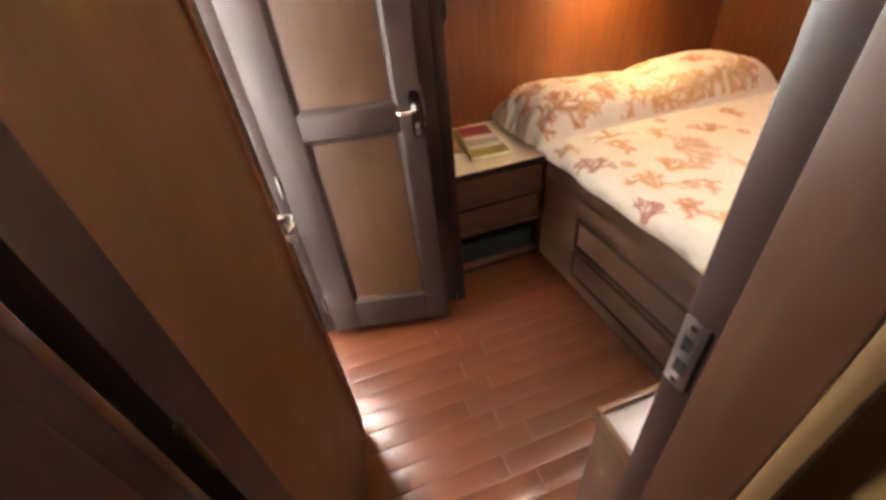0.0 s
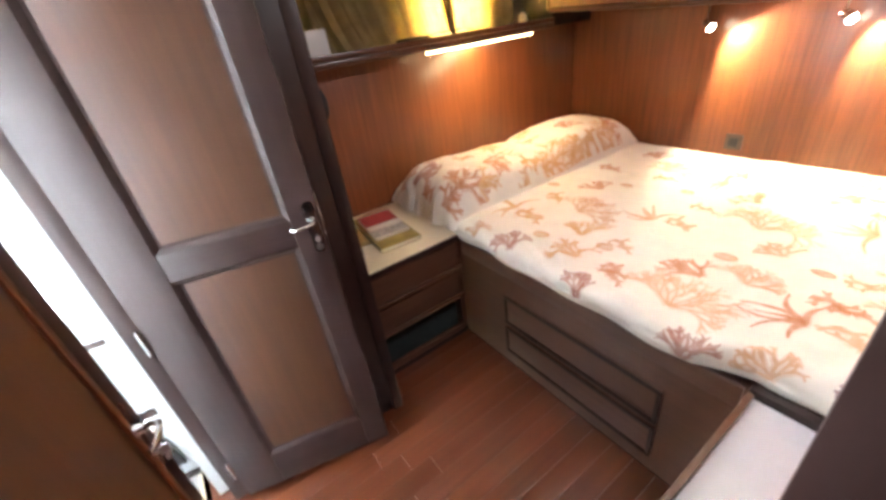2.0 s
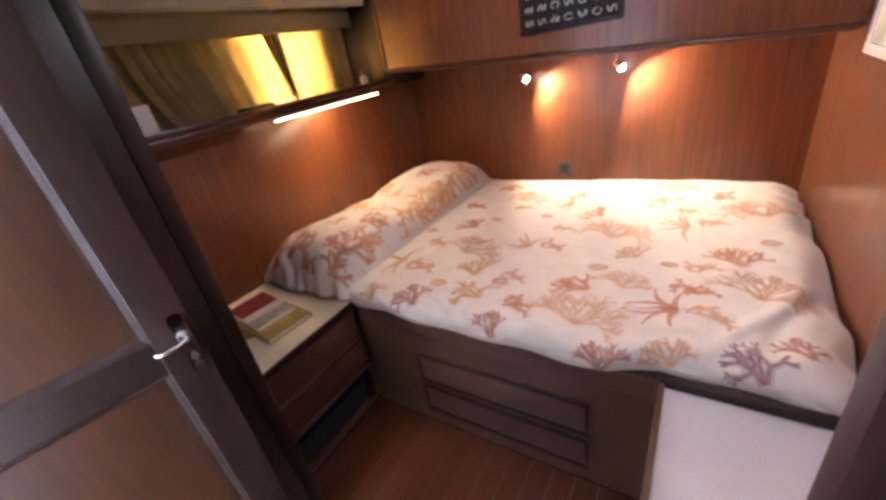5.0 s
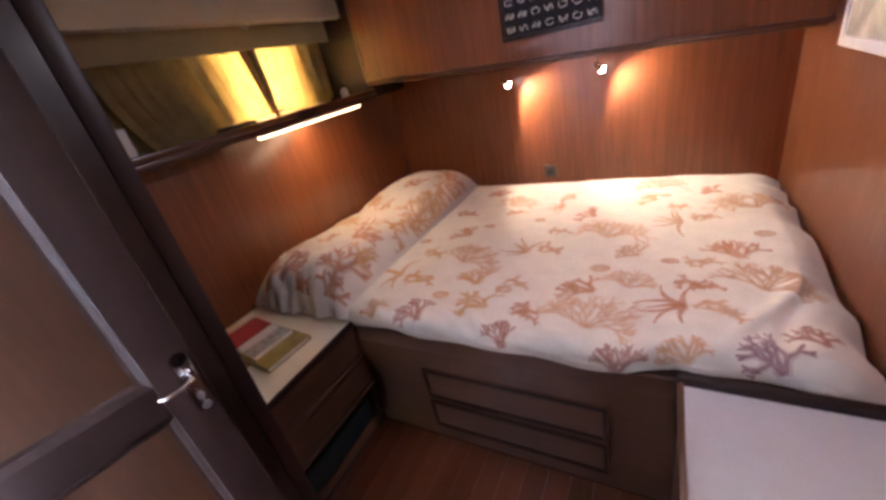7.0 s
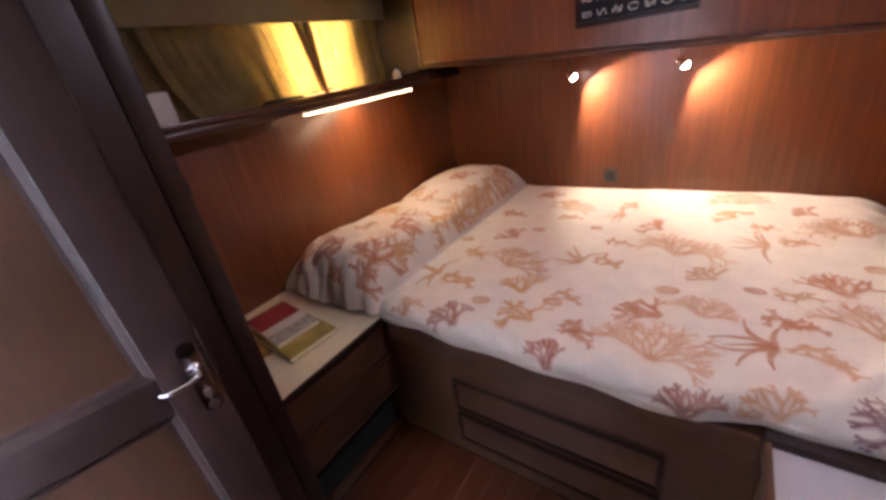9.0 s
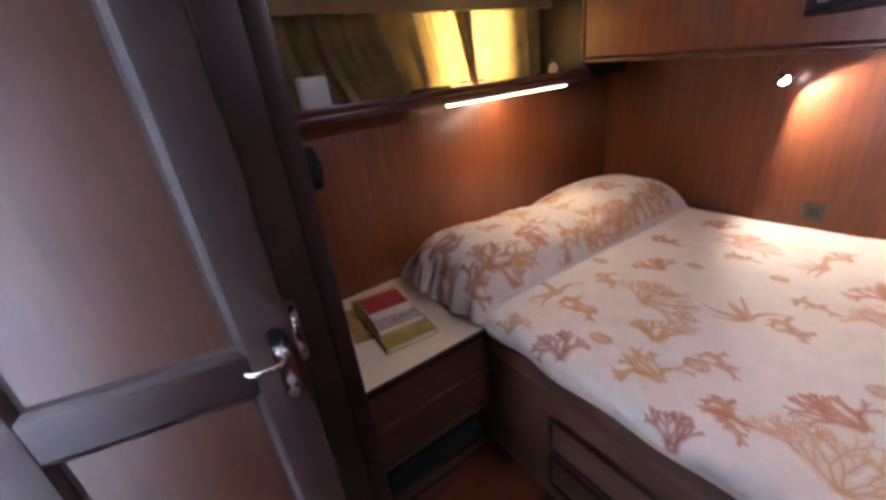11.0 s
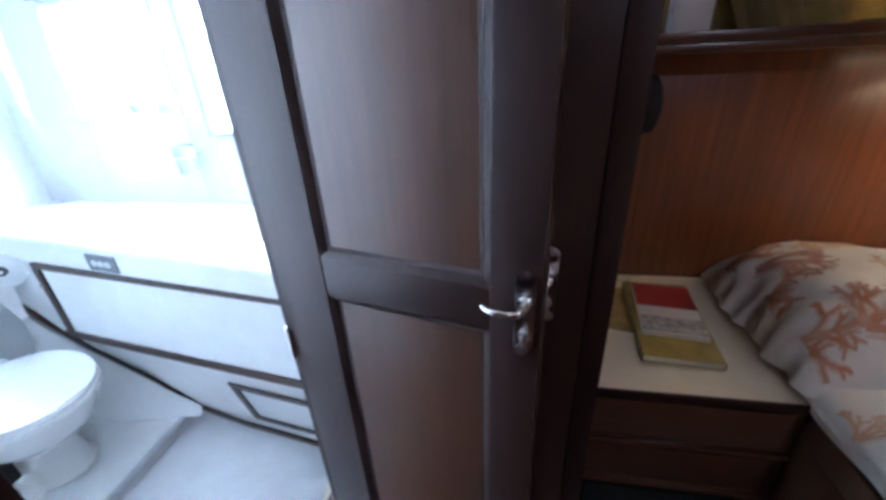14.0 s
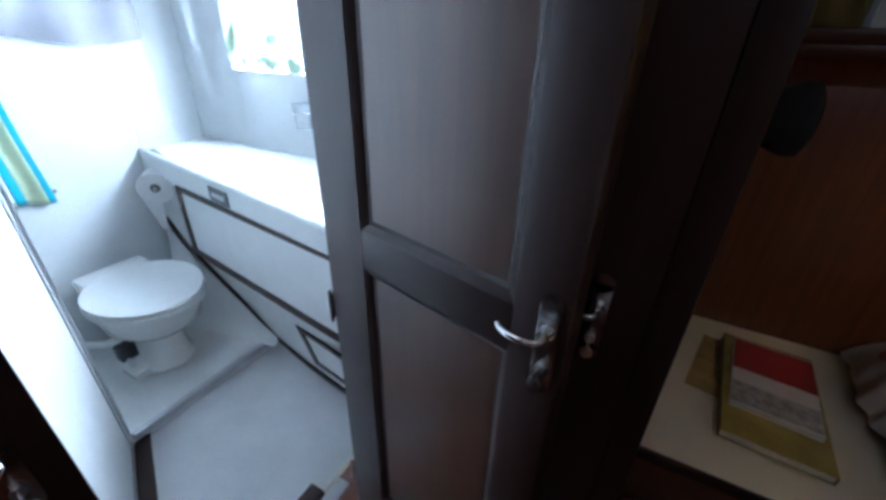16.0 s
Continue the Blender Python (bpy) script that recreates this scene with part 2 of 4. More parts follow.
def part(name, bm, material, parent=None, label="", local=False):
    """A bmesh as one mesh object under a thing or a part; world places unless local."""
    root = parent
    while root is not None and root not in ROOTS:
        root = root.parent
    if root is not None and not local:
        bm.transform(ROOTS[root].inverted())
    bmesh.ops.recalc_face_normals(bm, faces=bm.faces)
    me = bpy.data.meshes.new(name)
    bm.to_mesh(me)
    bm.free()
    me.materials.append(material)
    ob = new(name, me)
    ob.parent = parent
    smooth(ob)
    return tagged(ob, label)


def structure(name, bm, material, label, category):
    return tagged(part(name, bm, material), label, category, kind="structure")


def turned(m, bm):
    bm.transform(m)
    return bm



# ---- structure ----
CEIL = 1.86
structure("floor", boxes((-0.12, 2.75, -1.24, 0.0, -0.06, -0.016)), JOINT, "dark subfloor below the varnished boards", "floor")
structure("wall_far", boxes((-0.16, 1.99, 1.42, 1.47, 0, CEIL)), MAHOGANY, "red mahogany veneer bulkhead behind the bed", "wall")
structure("wall_hull", boxes((-0.16, -0.12, -1.1, 1.42, 0, 1.265)), MAHOGANY, "red mahogany panel below the window shelf", "wall")
structure("wall_right", boxes((1.95, 1.99, -0.555, 1.42, 0, CEIL)), MAHOGANY, "mahogany veneer wall at the foot of the bed", "wall")
structure("wall_corridor", boxes((1.80, 2.75, -0.60, -0.56, 0, CEIL)), OLIVEWOOD, "olive-brown veneer corridor wall beside the doorway", "wall")
structure("wall_corridor_end", boxes((2.75, 2.79, -1.30, -0.55, 0, CEIL)), MAHOGANY, "mahogany wall closing the corridor", "wall")
structure("wall_bathroom_front", boxes((1.13, 2.75, -1.29, -1.245, -0.08, CEIL), (0.545, 1.13, -1.29, -1.245, 1.80, CEIL)), MAHOGANY, "mahogany partition with the bathroom doorway", "wall")
structure("ceiling", boxes((-0.13, 2.01, -1.29, 1.47, CEIL, CEIL + 0.04), (2.49, 2.79, -1.29, 1.47, CEIL, CEIL + 0.04), (2.01, 2.49, -1.29, -1.16, CEIL, CEIL + 0.04), (2.01, 2.49, -0.68, 1.47, CEIL, CEIL + 0.04), bev=0.0), CREAM, "cream headliner ceiling", "ceiling")

# window alcove over the hull panel
structure("ceiling_alcove", boxes((-0.50, -0.13, -0.48, 1.30, 1.70, 1.74), (-0.14, -0.10, -0.48, 1.084, 1.69, CEIL)), CREAM, "cream lowered headliner over the window", "ceiling")
structure("wall_alcove", boxes((-0.38, -0.34, -0.48, 0.435, 1.26, 1.74), (-0.38, -0.34, 0.80, 1.30, 1.26, 1.74), (-0.38, -0.34, 0.435, 0.80, 1.26, 1.325),
                               (-0.38, -0.34, 0.435, 0.80, 1.61, 1.74)), CREAM, "cream lining round the cabin window", "wall")
structure("wall_alcove_end", boxes((-0.54, -0.0095, 1.085, 1.419, 1.266, CEIL), (-0.54, -0.14, -0.54, -0.48, 1.26, 1.74)), DARKWOOD, "dark end board of the window alcove", "wall")
structure("window_shelf", boxes((-0.54, 0.012, -0.475, 1.083, 1.262, 1.286), bev=0.006), MAHOGANY_Y, "dark mahogany shelf under the window", "shelf")
structure("trim", boxes((-0.012, 0.010, -0.475, 1.083, 1.287, 1.312), bev=0.006), MAHOGANY_Y, "low mahogany fiddle along the shelf", "trim")

# soffit cabinet over the foot wall
SOFFIT_Y = 1.06
bm = bmesh.new()
pts = [(-0.008, 1.345), (1.949, 1.250), (1.949, CEIL), (-0.008, CEIL)]
fr = [bm.verts.new((x, SOFFIT_Y, z)) for x, z in pts]
bk = [bm.verts.new((x, 1.419, z)) for x, z in pts]
bm.faces.new(fr), bm.faces.new(bk[::-1])
for k in range(4):
    bm.faces.new((fr[k], fr[(k + 1) % 4], bk[(k + 1) % 4], bk[k]))
structure("soffit", bm, MAHOGANY, "red mahogany boxed locker front above the bed", "soffit")
bm = bmesh.new()
tube(bm, [(-0.008, SOFFIT_Y - 0.003, 1.345), (1.93, SOFFIT_Y - 0.003, 1.251), (1.945, SOFFIT_Y - 0.003, 1.262)], 0.013, 10)
structure("trim", bm, MAHOGANY_X, "rounded mahogany edge along the locker", "trim")
structure("trim", boxes((-0.024, -0.0085, SOFFIT_Y - 0.010, SOFFIT_Y + 0.012, 1.345, CEIL)), TANWOOD, "pale upright edge of the locker", "trim")

# doorway of the cabin
def jamb(name, dims, label):
    return structure(name, boxes(*dims, bev=0.005), DARKWOOD, label, "door frame")

jamb("door_frame", ((1.664, 1.712, -0.598, -0.556, 0, CEIL),), "dark stained door post with steel strike plate")
structure("trim", boxes((1.7125, 1.800, -0.612, -0.558, 0, CEIL), bev=0.005), CASING, "wide red-brown casing beside the door post", "trim")
structure("trim", boxes((1.8005, 1.822, -0.618, -0.6005, 0, CEIL), bev=0.007), OLIVEWOOD, "rounded tan edge strip of the corridor wall", "trim")
jamb("door_frame", ((1.622, 1.664, -1.243, -1.158, 0, CEIL), (1.6645, 1.80, -1.243, -1.148, 0, CEIL)), "dark stained hinge post of the cabin door")
jamb("door_frame", ((1.655, 1.80, -1.147, -0.613, 1.80, CEIL),), "dark stained door head")
# doorway of the bathroom
jamb("door_frame", ((1.085, 1.13, -1.295, -1.20, -0.05, 1.86),), "dark stained bathroom door post")
jamb("door_frame", ((0.585, 1.085, -1.295, -1.24, -0.06, 0.012),), "dark stained sill of the bathroom door")

# wardrobe block behind the open bathroom door
wardrobe = thing("wardrobe", pose(0.25, -0.80, 0), "dark stained built-in wardrobe behind the open door", "wardrobe")
part("body", boxes((-0.118, 0.555, -0.96, -0.501, 0.0, CEIL), (-0.118, 0.480, -1.10, -0.961, 0.0, CEIL)), DARKWOOD, wardrobe)
part("corner_post", boxes((0.535, 0.576, -0.540, -0.497, 0.0, CEIL), (0.46, 0.520, -1.165, -1.112, -0.08, CEIL), bev=0.008), DARKWOOD, wardrobe)
wdoor = part("door", boxes((0.5555, 0.572, -0.955, -0.537, 0.06, 1.80), bev=0.004), DARKWOOD, wardrobe)


def lever_set(root, m, parent, flip=1, lever=True):
    """A chrome backplate with lever, rose and key, in the plane x-z of m, standing out along y."""
    bm = bmesh.new()
    box(bm, -0.015, 0.015, 0, 0.004, -0.058, 0.058, 0.0015)
    for sgn in (-1, 1):
        tube(bm, [(0, 0, sgn * 0.058), (0, 0.004, sgn * 0.058)], 0.015, 18)
    for z in (-0.064, 0.064):
        tube(bm, [(0, 0.003, z), (0, 0.0055, z)], 0.0035, 10)
    plate = part("backplate", turned(m, bm), SATIN, parent, "chrome backplate", local=True)
    if lever:
        bm = bmesh.new()
        tube(bm, [(0, 0.003, 0.020), (0, 0.016, 0.020)], [0.0115, 0.009], 16)
        tube(bm, [(0, 0.012, 0.020), (0, 0.028, 0.020), (-0.005 * flip, 0.034, 0.020), (-0.018 * flip, 0.036, 0.018), (-0.038 * flip, 0.034, 0.016), (-0.051 * flip, 0.030, 0.016), (-0.057 * flip, 0.026, 0.018)],
             [0.0055, 0.0055, 0.006, 0.0055, 0.0052, 0.0048, 0.004], 12)
        part("lever", turned(m, bm), CHROME, parent, "curved chrome lever", local=True)
        bm = bmesh.new()
        tube(bm, [(0, 0.003, -0.034), (0, 0.010, -0.034)], 0.007, 12)
        box(bm, -0.0015, 0.0015, 0.010, 0.026, -0.048, -0.030, 0.001)
        tube(bm, [(0, 0.016, -0.052), (0, 0.020, -0.052)], 0.009, 14)
        part("key", turned(m, bm), STEEL, parent, "steel key", local=True)
    return plate


lever_set(wardrobe, Matrix.Translation((-0.25, 0.80, 0)) @ pose(0.572, -0.606, 0.932, 0, 0, -90), wardrobe, -1)

# ---- doors ----
def chamfer(x0, x1, z0, z1, front, back, w):
    """Four sloping bevel strips that lead from a door's frame down to its sunk panel."""
    bm = bmesh.new()
    mid = back + (front - back) * 0.25
    rings = []
    for d, y in ((0.0, front), (w * 0.55, mid + (front - mid) * 0.35), (w * 0.62, mid), (w, back)):
        rings.append([bm.verts.new(p) for p in ((x0 + d, y, z0 + d), (x1 - d, y, z0 + d), (x1 - d, y, z1 - d), (x0 + d, y, z1 - d))])
    for p, q in zip(rings, rings[1:]):
        for k in range(4):
            bm.faces.new((p[k], p[(k + 1) % 4], q[(k + 1) % 4], q[k]))
    return bm


def panel_door(root, width, height, thick, rails, stile, stile2, frame_mat, rail_mat, panel_mat):
    """A door from x = 0 (hinge) to width, y from 0 to thick; rails are (z0, z1) bands."""
    part("stile", boxes((0, stile, 0, thick, 0, height), bev=0.003), frame_mat, root, local=True)
    part("stile", boxes((width - stile2, width, 0, thick, 0, height), bev=0.003), frame_mat, root, local=True)
    for z0, z1 in rails:
        part("rail", boxes((stile, width - stile2, 0.001, thick - 0.001, z0, z1), bev=0.002), rail_mat, root, local=True)
    for (a, b), (c, d) in zip(rails, rails[1:]):
        part("panel", boxes((stile - 0.004, width - stile2 + 0.004, 0.0135, thick - 0.0135, b - 0.004, c + 0.004), bev=0.0), panel_mat, root, "paler veneer panel", local=True)
        for front, back in ((0.0015, 0.0134), (thick - 0.0015, thick - 0.0134)):
            part("chamfer", chamfer(stile, width - stile2, b, c, front, back, 0.019), frame_mat, root, local=True)


def butt_hinge(parent, x, y, z, metal=CHROME, label="bright steel hinge"):
    bm = bmesh.new()
    tube(bm, [(x, y, z - 0.035), (x, y, z + 0.035)], 0.0055, 10)
    for e in (-0.038, 0.038):
        tube(bm, [(x, y, z + e - 0.003), (x, y, z + e + 0.003)], 0.0042, 10)
    box(bm, x, x + 0.006, y + 0.0035, y + 0.0060, z - 0.030, z + 0.030, 0.001)
    part("hinge", bm, metal, parent, label, local=True)


# bathroom door, standing open towards the cabin; its bathroom face looks at the cabin floor
BATH_YAW = 76.3
bath_door = thing("door_2", pose(0.538, -1.1046, 0.045, 0, 0, BATH_YAW), "open dark-framed two-panel wooden bathroom door with chrome lever", "door", kind="structure")
panel_door(bath_door, 0.503, 1.74, 0.034, [(0.0, 0.146), (0.858, 0.935), (1.62, 1.74)], 0.116, 0.077, DARKWOOD, DARKWOOD_X, VENEER)
for o in bath_door.children:
    o.matrix_basis = pose(0, -0.034, 0)
lever_set(bath_door, pose(0.479, -0.034, 0.903, 0, 0, 180), bath_door, -1)
for hz in (0.16, 0.72, 1.50):
    butt_hinge(bath_door, -0.004, -0.040, hz)

# cabin entrance door, swung into the cabin
ENTRY_YAW = math.degrees(math.atan2(0.065, -0.5794))
entry = thing("door_1", pose(1.600, -1.140, 0.02, 0, 0, ENTRY_YAW), "open red-brown veneered cabin door with dark edges", "door", kind="structure")
part("hinge_stile", boxes((0.0, 0.0648, -0.002, 0.032, 0, 1.77), bev=0.004), DARKWOOD, entry, "dark hinge stile", local=True)
part("leaf", boxes((0.065, 0.536, 0, 0.030, 0, 1.77), bev=0.003), DOORWOOD, entry, local=True)
part("edge_strip", boxes((0.5362, 0.583, -0.001, 0.031, 0, 1.77), bev=0.003), DARKWOOD, entry, "dark edge strip", local=True)
part("edge_moulding", boxes((0.523, 0.5358, -0.006, -0.0002, 0.0, 1.77), bev=0.002), MAHOGANY, entry, local=True)
lever_set(entry, pose(0.539, -0.001, 0.87, 0, 0, 180), entry, -1)
lever_set(entry, pose(0.539, 0.031, 0.87, 0, 0, 0), entry, 1)
for hz in (0.25, 0.95, 1.55):
    butt_hinge(entry, -0.006, -0.007, hz, BRONZE, "dull bronze hinge")

strike = thing("strike_plate", pose(1.672, -0.6, 0.90), "worn steel strike plate screwed to the door post", "strike plate")
part("plate", boxes((1.667, 1.698, -0.601, -0.5982, 0.878, 0.990), bev=0.001), STEEL, strike)
# black patches laid on the solid plate as the shade inside its holes
part("latch_hole_shade", boxes((1.675, 1.690, -0.6022, -0.6012, 0.940, 0.964), (1.675, 1.690, -0.6022, -0.6012, 0.902, 0.924), bev=0.0), BLACK, strike, "black patches for the shade in the latch holes")
for z in (0.888, 0.980):
    part("screw", tube(bmesh.new(), [(1.682, -0.6005, z), (1.682, -0.6025, z)], 0.0045, 10), CHROME, strike)

# ---- cabin furniture ----
bed = thing("bed", pose(0.95, 0.7, 0), "built-in double berth with dark brown drawer front", "bed")
part("base", boxes((-0.118, 1.948, 0.0, 1.418, 0.0, 0.50), bev=0.002), DRAWERWOOD_X, bed)
part("top_rail", boxes((0.436, 1.515, -0.012, -0.0005, 0.475, 0.545), bev=0.004), DRAWERWOOD_X, bed)
for z0, z1 in ((0.080, 0.218), (0.240, 0.382)):
    d = part("drawer", boxes((0.70, 1.350, -0.010, -0.0005, z0, z1), bev=0.003), DRAWERWOOD_X, bed)
    bm = bmesh.new()
    w = 0.014
    box(bm, 0.70, 1.350, -0.018, -0.0102, z0, z0 + w, 0.003), box(bm, 0.70, 1.350, -0.018, -0.0102, z1 - w, z1, 0.003)
    box(bm, 0.70, 0.70 + w, -0.018, -0.0102, z0 + w, z1 - w, 0.003), box(bm, 1.350 - w, 1.350, -0.018, -0.0102, z0 + w, z1 - w, 0.003)
    part("moulding", bm, DARKWOOD_X, d, "dark raised moulding")

mattress = thing("mattress", pose(0.95, 0.7, 0.5), "thick berth mattress under a coral-print sheet", "mattress")
part("core", boxes((-0.10, 1.865, 0.075, 1.400, 0.502, 0.596), bev=0.03), SHEET, mattress)


# creases of the sheet: from x, y to x, y, with height and half width
CREASES = ((0.80, 0.13, 1.03, -0.03, 0.012, 0.014), (0.74, 0.07, 0.98, -0.04, 0.009, 0.010), (0.44, 0.06, 0.64, -0.03, 0.010, 0.016),
           (1.50, 1.24, 1.64, 1.06, 0.008, 0.012), (1.39, -0.05, 1.53, 0.03, 0.009, 0.014), (1.62, -0.02, 1.78, 0.30, 0.010, 0.020),
           (1.70, 0.02, 1.86, 0.48, 0.012, 0.022), (1.10, 0.05, 1.33, -0.03, 0.007, 0.013))


def crease(x, y):
    z = 0.0
    for x0, y0, x1, y1, h, w in CREASES:
        dx, dy = x1 - x0, y1 - y0
        k = ((x - x0) * dx + (y - y0) * dy) / (dx * dx + dy * dy)
        if -0.3 < k < 1.3:
            d = ((x - x0) * dy - (y - y0) * dx) / math.hypot(dx, dy) + 0.010 * math.sin(k * 5)
            z += h * (math.exp(-(d / w) ** 2) - 0.45 * math.exp(-((d - 1.8 * w) / w) ** 2)) * max(0.0, 1 - abs(2 * k - 1) ** 3)
    return z


def sheet_at(x, v):
    """A place on the bed sheet: v runs from the front hem, over the edge, to the far wall."""
    hem, rad = 0.035, 0.045
    drop = 0.012 - 0.022 * min(1, max(0, (x - 0.4) / 0.8))
    sag = 0.010 * math.sin(x * 5.1 + 1.0) + 0.006 * math.sin(x * 13.0)
    if v < hem:
        y, z = -0.020 + 0.006 * math.sin(x * 23), 0.552 + v * 0.66 + sag * 0.4 + drop
    elif v < hem + rad * 1.57:
        a = (v - hem) / rad
        y, z = -0.020 + rad * (1 - math.cos(a)), 0.575 + rad * math.sin(a) + (sag * 0.4 + drop) * (1 - a / 1.57)
    else:
        y = 0.025 + (v - hem - rad * 1.57)
        z = 0.620
    z += 0.006 * math.sin(x * 3.3 + y * 2.1) * min(1, max(0, y * 4)) + 0.003 * noise.noise((x * 7, y * 7, 3.0))
    near = max(0.0, 1 - max(0.0, y) / 0.32)
    z += 0.010 * near * max(0.0, noise.noise((x * 6 + y * 5, (y - 0.4 * x) * 16, 5.0))) * min(1, max(0, v / 0.05))
    z += 0.005 * max(0.0, noise.noise((x * 3 - y * 2.2, (y + 0.7 * x) * 11, 9.0)))
    foot = min(1, max(0, (x - 1.35) / 0.35)) * min(1, max(0, 1.1 - max(0, y) / 0.7)) * min(1, v / 0.08)
    z += 0.013 * foot * max(-0.3, noise.noise(((x - 0.35 * y) * 15, y * 4.5, 12.0)))
    z += crease(x, y) * min(1, max(0, v / 0.04))
    side = min(1, max(0, (x - 1.40) / 0.12))
    y += 0.055 * side * max(0, 1 - max(0, y) / 0.5)
    if y > 1.33:
        z -= 0.05 * min(1, ((y - 1.33) / 0.075)) ** 2
        y = min(y, 1.408)
    if x > 1.80:
        e = (x - 1.80) / 0.14
        z -= (0.060 + 0.045 * max(0.0, 1 - max(0.0, y) / 0.8)) * e * e + 0.016 * e * math.sin(y * 26 + 3 * math.sin(y * 5))
    return Vector((x, y, z))


bedsheet = thing("bed_sheet", pose(0.95, 0.7, 0.62), "white cotton sheet printed with rust and tan corals", "bed sheet")
VMAX = 1.49
part("cloth", grid(bmesh.new(), lambda u, v: sheet_at(0.05 + 1.89 * u, VMAX * v), 210, 170), SHEET, bedsheet)

PILLOW = (-0.105, 0.43, -0.038, 1.36)


def pillow_at(u, v):
    """The bolster's upper skin: u across from the wall, v along."""
    x = PILLOW[0] + (PILLOW[1] - PILLOW[0]) * u
    y = PILLOW[2] + (PILLOW[3] - PILLOW[2]) * v
    a = max(0.0, 1 - abs(2 * u - 1) ** (3.0 if u < 0.5 else 4.6)) ** 0.6
    b = max(0.0, 1 - abs(2 * v - 1) ** (11 if v < 0.5 else 9)) ** 0.62
    z = 0.595 + 0.200 * a * b * (0.92 + 0.08 * math.sin(v * 9.2 + 0.8)) * (1 - 0.10 * math.exp(-((v - 0.52) / 0.05) ** 2))
    z += 0.012 * noise.noise((x * 9, y * 5, 1.0)) * a * b + 0.024 * b * a * math.exp(-v / 0.12) * noise.noise((x * 22, y * 14, 4.0)) + 0.010 * a * b * max(0.0, noise.noise((x * 5, (y + 0.8 * x) * 13, 2.0))) + 0.004 * math.sin(u * 30 + v * 14) * b * (1 - a) 
    pinch = math.exp(-v / 0.13)
    z += 0.008 * pinch * a * b * math.sin(x * 40 + 3.0 * math.sin(y * 13) + 9 * noise.noise((x * 3, y * 4, 8.0))) * (0.35 + 0.65 * (1 - u))
    end = math.exp(-v / 0.07)
    y += end * a * (0.034 * noise.noise((x * 18, z * 9, 6.0)) - 0.012)
    z += 0.017 * end * a * b * math.sin(x * 46 + 2.5 * math.sin(y * 21)) * (0.4 + 0.6 * u)
    return Vector((x, y, z))


pillow = thing("pillow", pose(0.15, 0.65, 0.6), "long bolster pillow in a coral-print cotton cover", "pillow")
bm = grid(bmesh.new(), pillow_at, 64, 150)
part("cover", bm, SHEET, pillow)
bm = grid(bmesh.new(), lambda u, v: Vector((PILLOW[0] + (PILLOW[1] - PILLOW[0]) * u, PILLOW[2] + (PILLOW[3] - PILLOW[2]) * v, 0.594 - 0.02 * min(1, 8 * u * (1 - u), 8 * v * (1 - v)))), 12, 24)
part("underside", bm, SHEET, pillow)


def coral_strokes(kind, size, ang, r):
    """Brush strokes of one printed coral, as (points, width at the root, width at the tip)."""
    out = []

    def grow(x, y, a, length, w, depth, spread, forks):
        pts = [(x, y)]
        for _ in range(3):
            a += r.uniform(-0.25, 0.25)
            x, y = x + math.cos(a) * length / 3, y + math.sin(a) * length / 3
            pts.append((x, y))
        out.append((pts, w, w * (0.78 if depth else 0.45)))
        if depth:
            for k in (-1, 1) if r.random() > forks else (-1, 0.1, 1):
                grow(x, y, a + k * r.uniform(0.5, 1.1) * spread, length * r.uniform(0.62, 0.88), w * 0.78, depth - 1, spread, forks)

    ox, oy = -math.cos(ang) * size * 0.42, -math.sin(ang) * size * 0.42
    if kind == "branch":
        for k in range(4):
            grow(ox, oy, ang + (k - 1.5) * 0.42, size * r.uniform(0.22, 0.30), size * 0.036, 3, 0.62, 0.2)
    elif kind == "fan":
        for k in range(8):
            grow(ox, oy, ang + (k - 3.5) * 0.30, size * r.uniform(0.24, 0.31), size * 0.016, 4, 0.50, 0.15)
    elif kind == "antler":
        for k in range(7):
            a = ang + (k - 3) * 0.40 + r.uniform(-0.1, 0.1)
            bend, reach = r.uniform(-0.16, 0.16), r.uniform(0.12, 0.20)
            out.append(([(ox + math.cos(a + bend * j) * size * reach * j, oy + math.sin(a + bend * j) * size * reach * j) for j in range(6)], size * 0.046, size * 0.010))
    elif kind == "scroll":
        x, y, a = ox, oy, ang
        for k in range(7):
            a = ang + 0.9 * math.sin(k * 1.3 + r.uniform(-0.3, 0.3))
            nx, ny = x + math.cos(a) * size * 0.10, y + math.sin(a) * size * 0.10
            out.append(([(x, y), ((x + nx) / 2, (y + ny) / 2), (nx, ny)], size * 0.050, size * 0.042))
            grow(nx, ny, a + (1.2 if k % 2 else -1.2) + r.uniform(-0.3, 0.3), size * r.uniform(0.12, 0.20), size * 0.028, 1, 0.7, 0.3)
            x, y = nx, ny
    else:
        rim = [(size * 0.46 * math.cos(k * 0.449), size * 0.30 * math.sin(k * 0.449)) for k in range(15)]
        out.append((rim, size * 0.07, size * 0.07))
        for k in range(3):
            out.append(([(-size * 0.36, size * (k - 1) * 0.14), (0, size * (k - 1) * 0.17), (size * 0.36, size * (k - 1) * 0.12)], size * 0.06, size * 0.04))
    return out


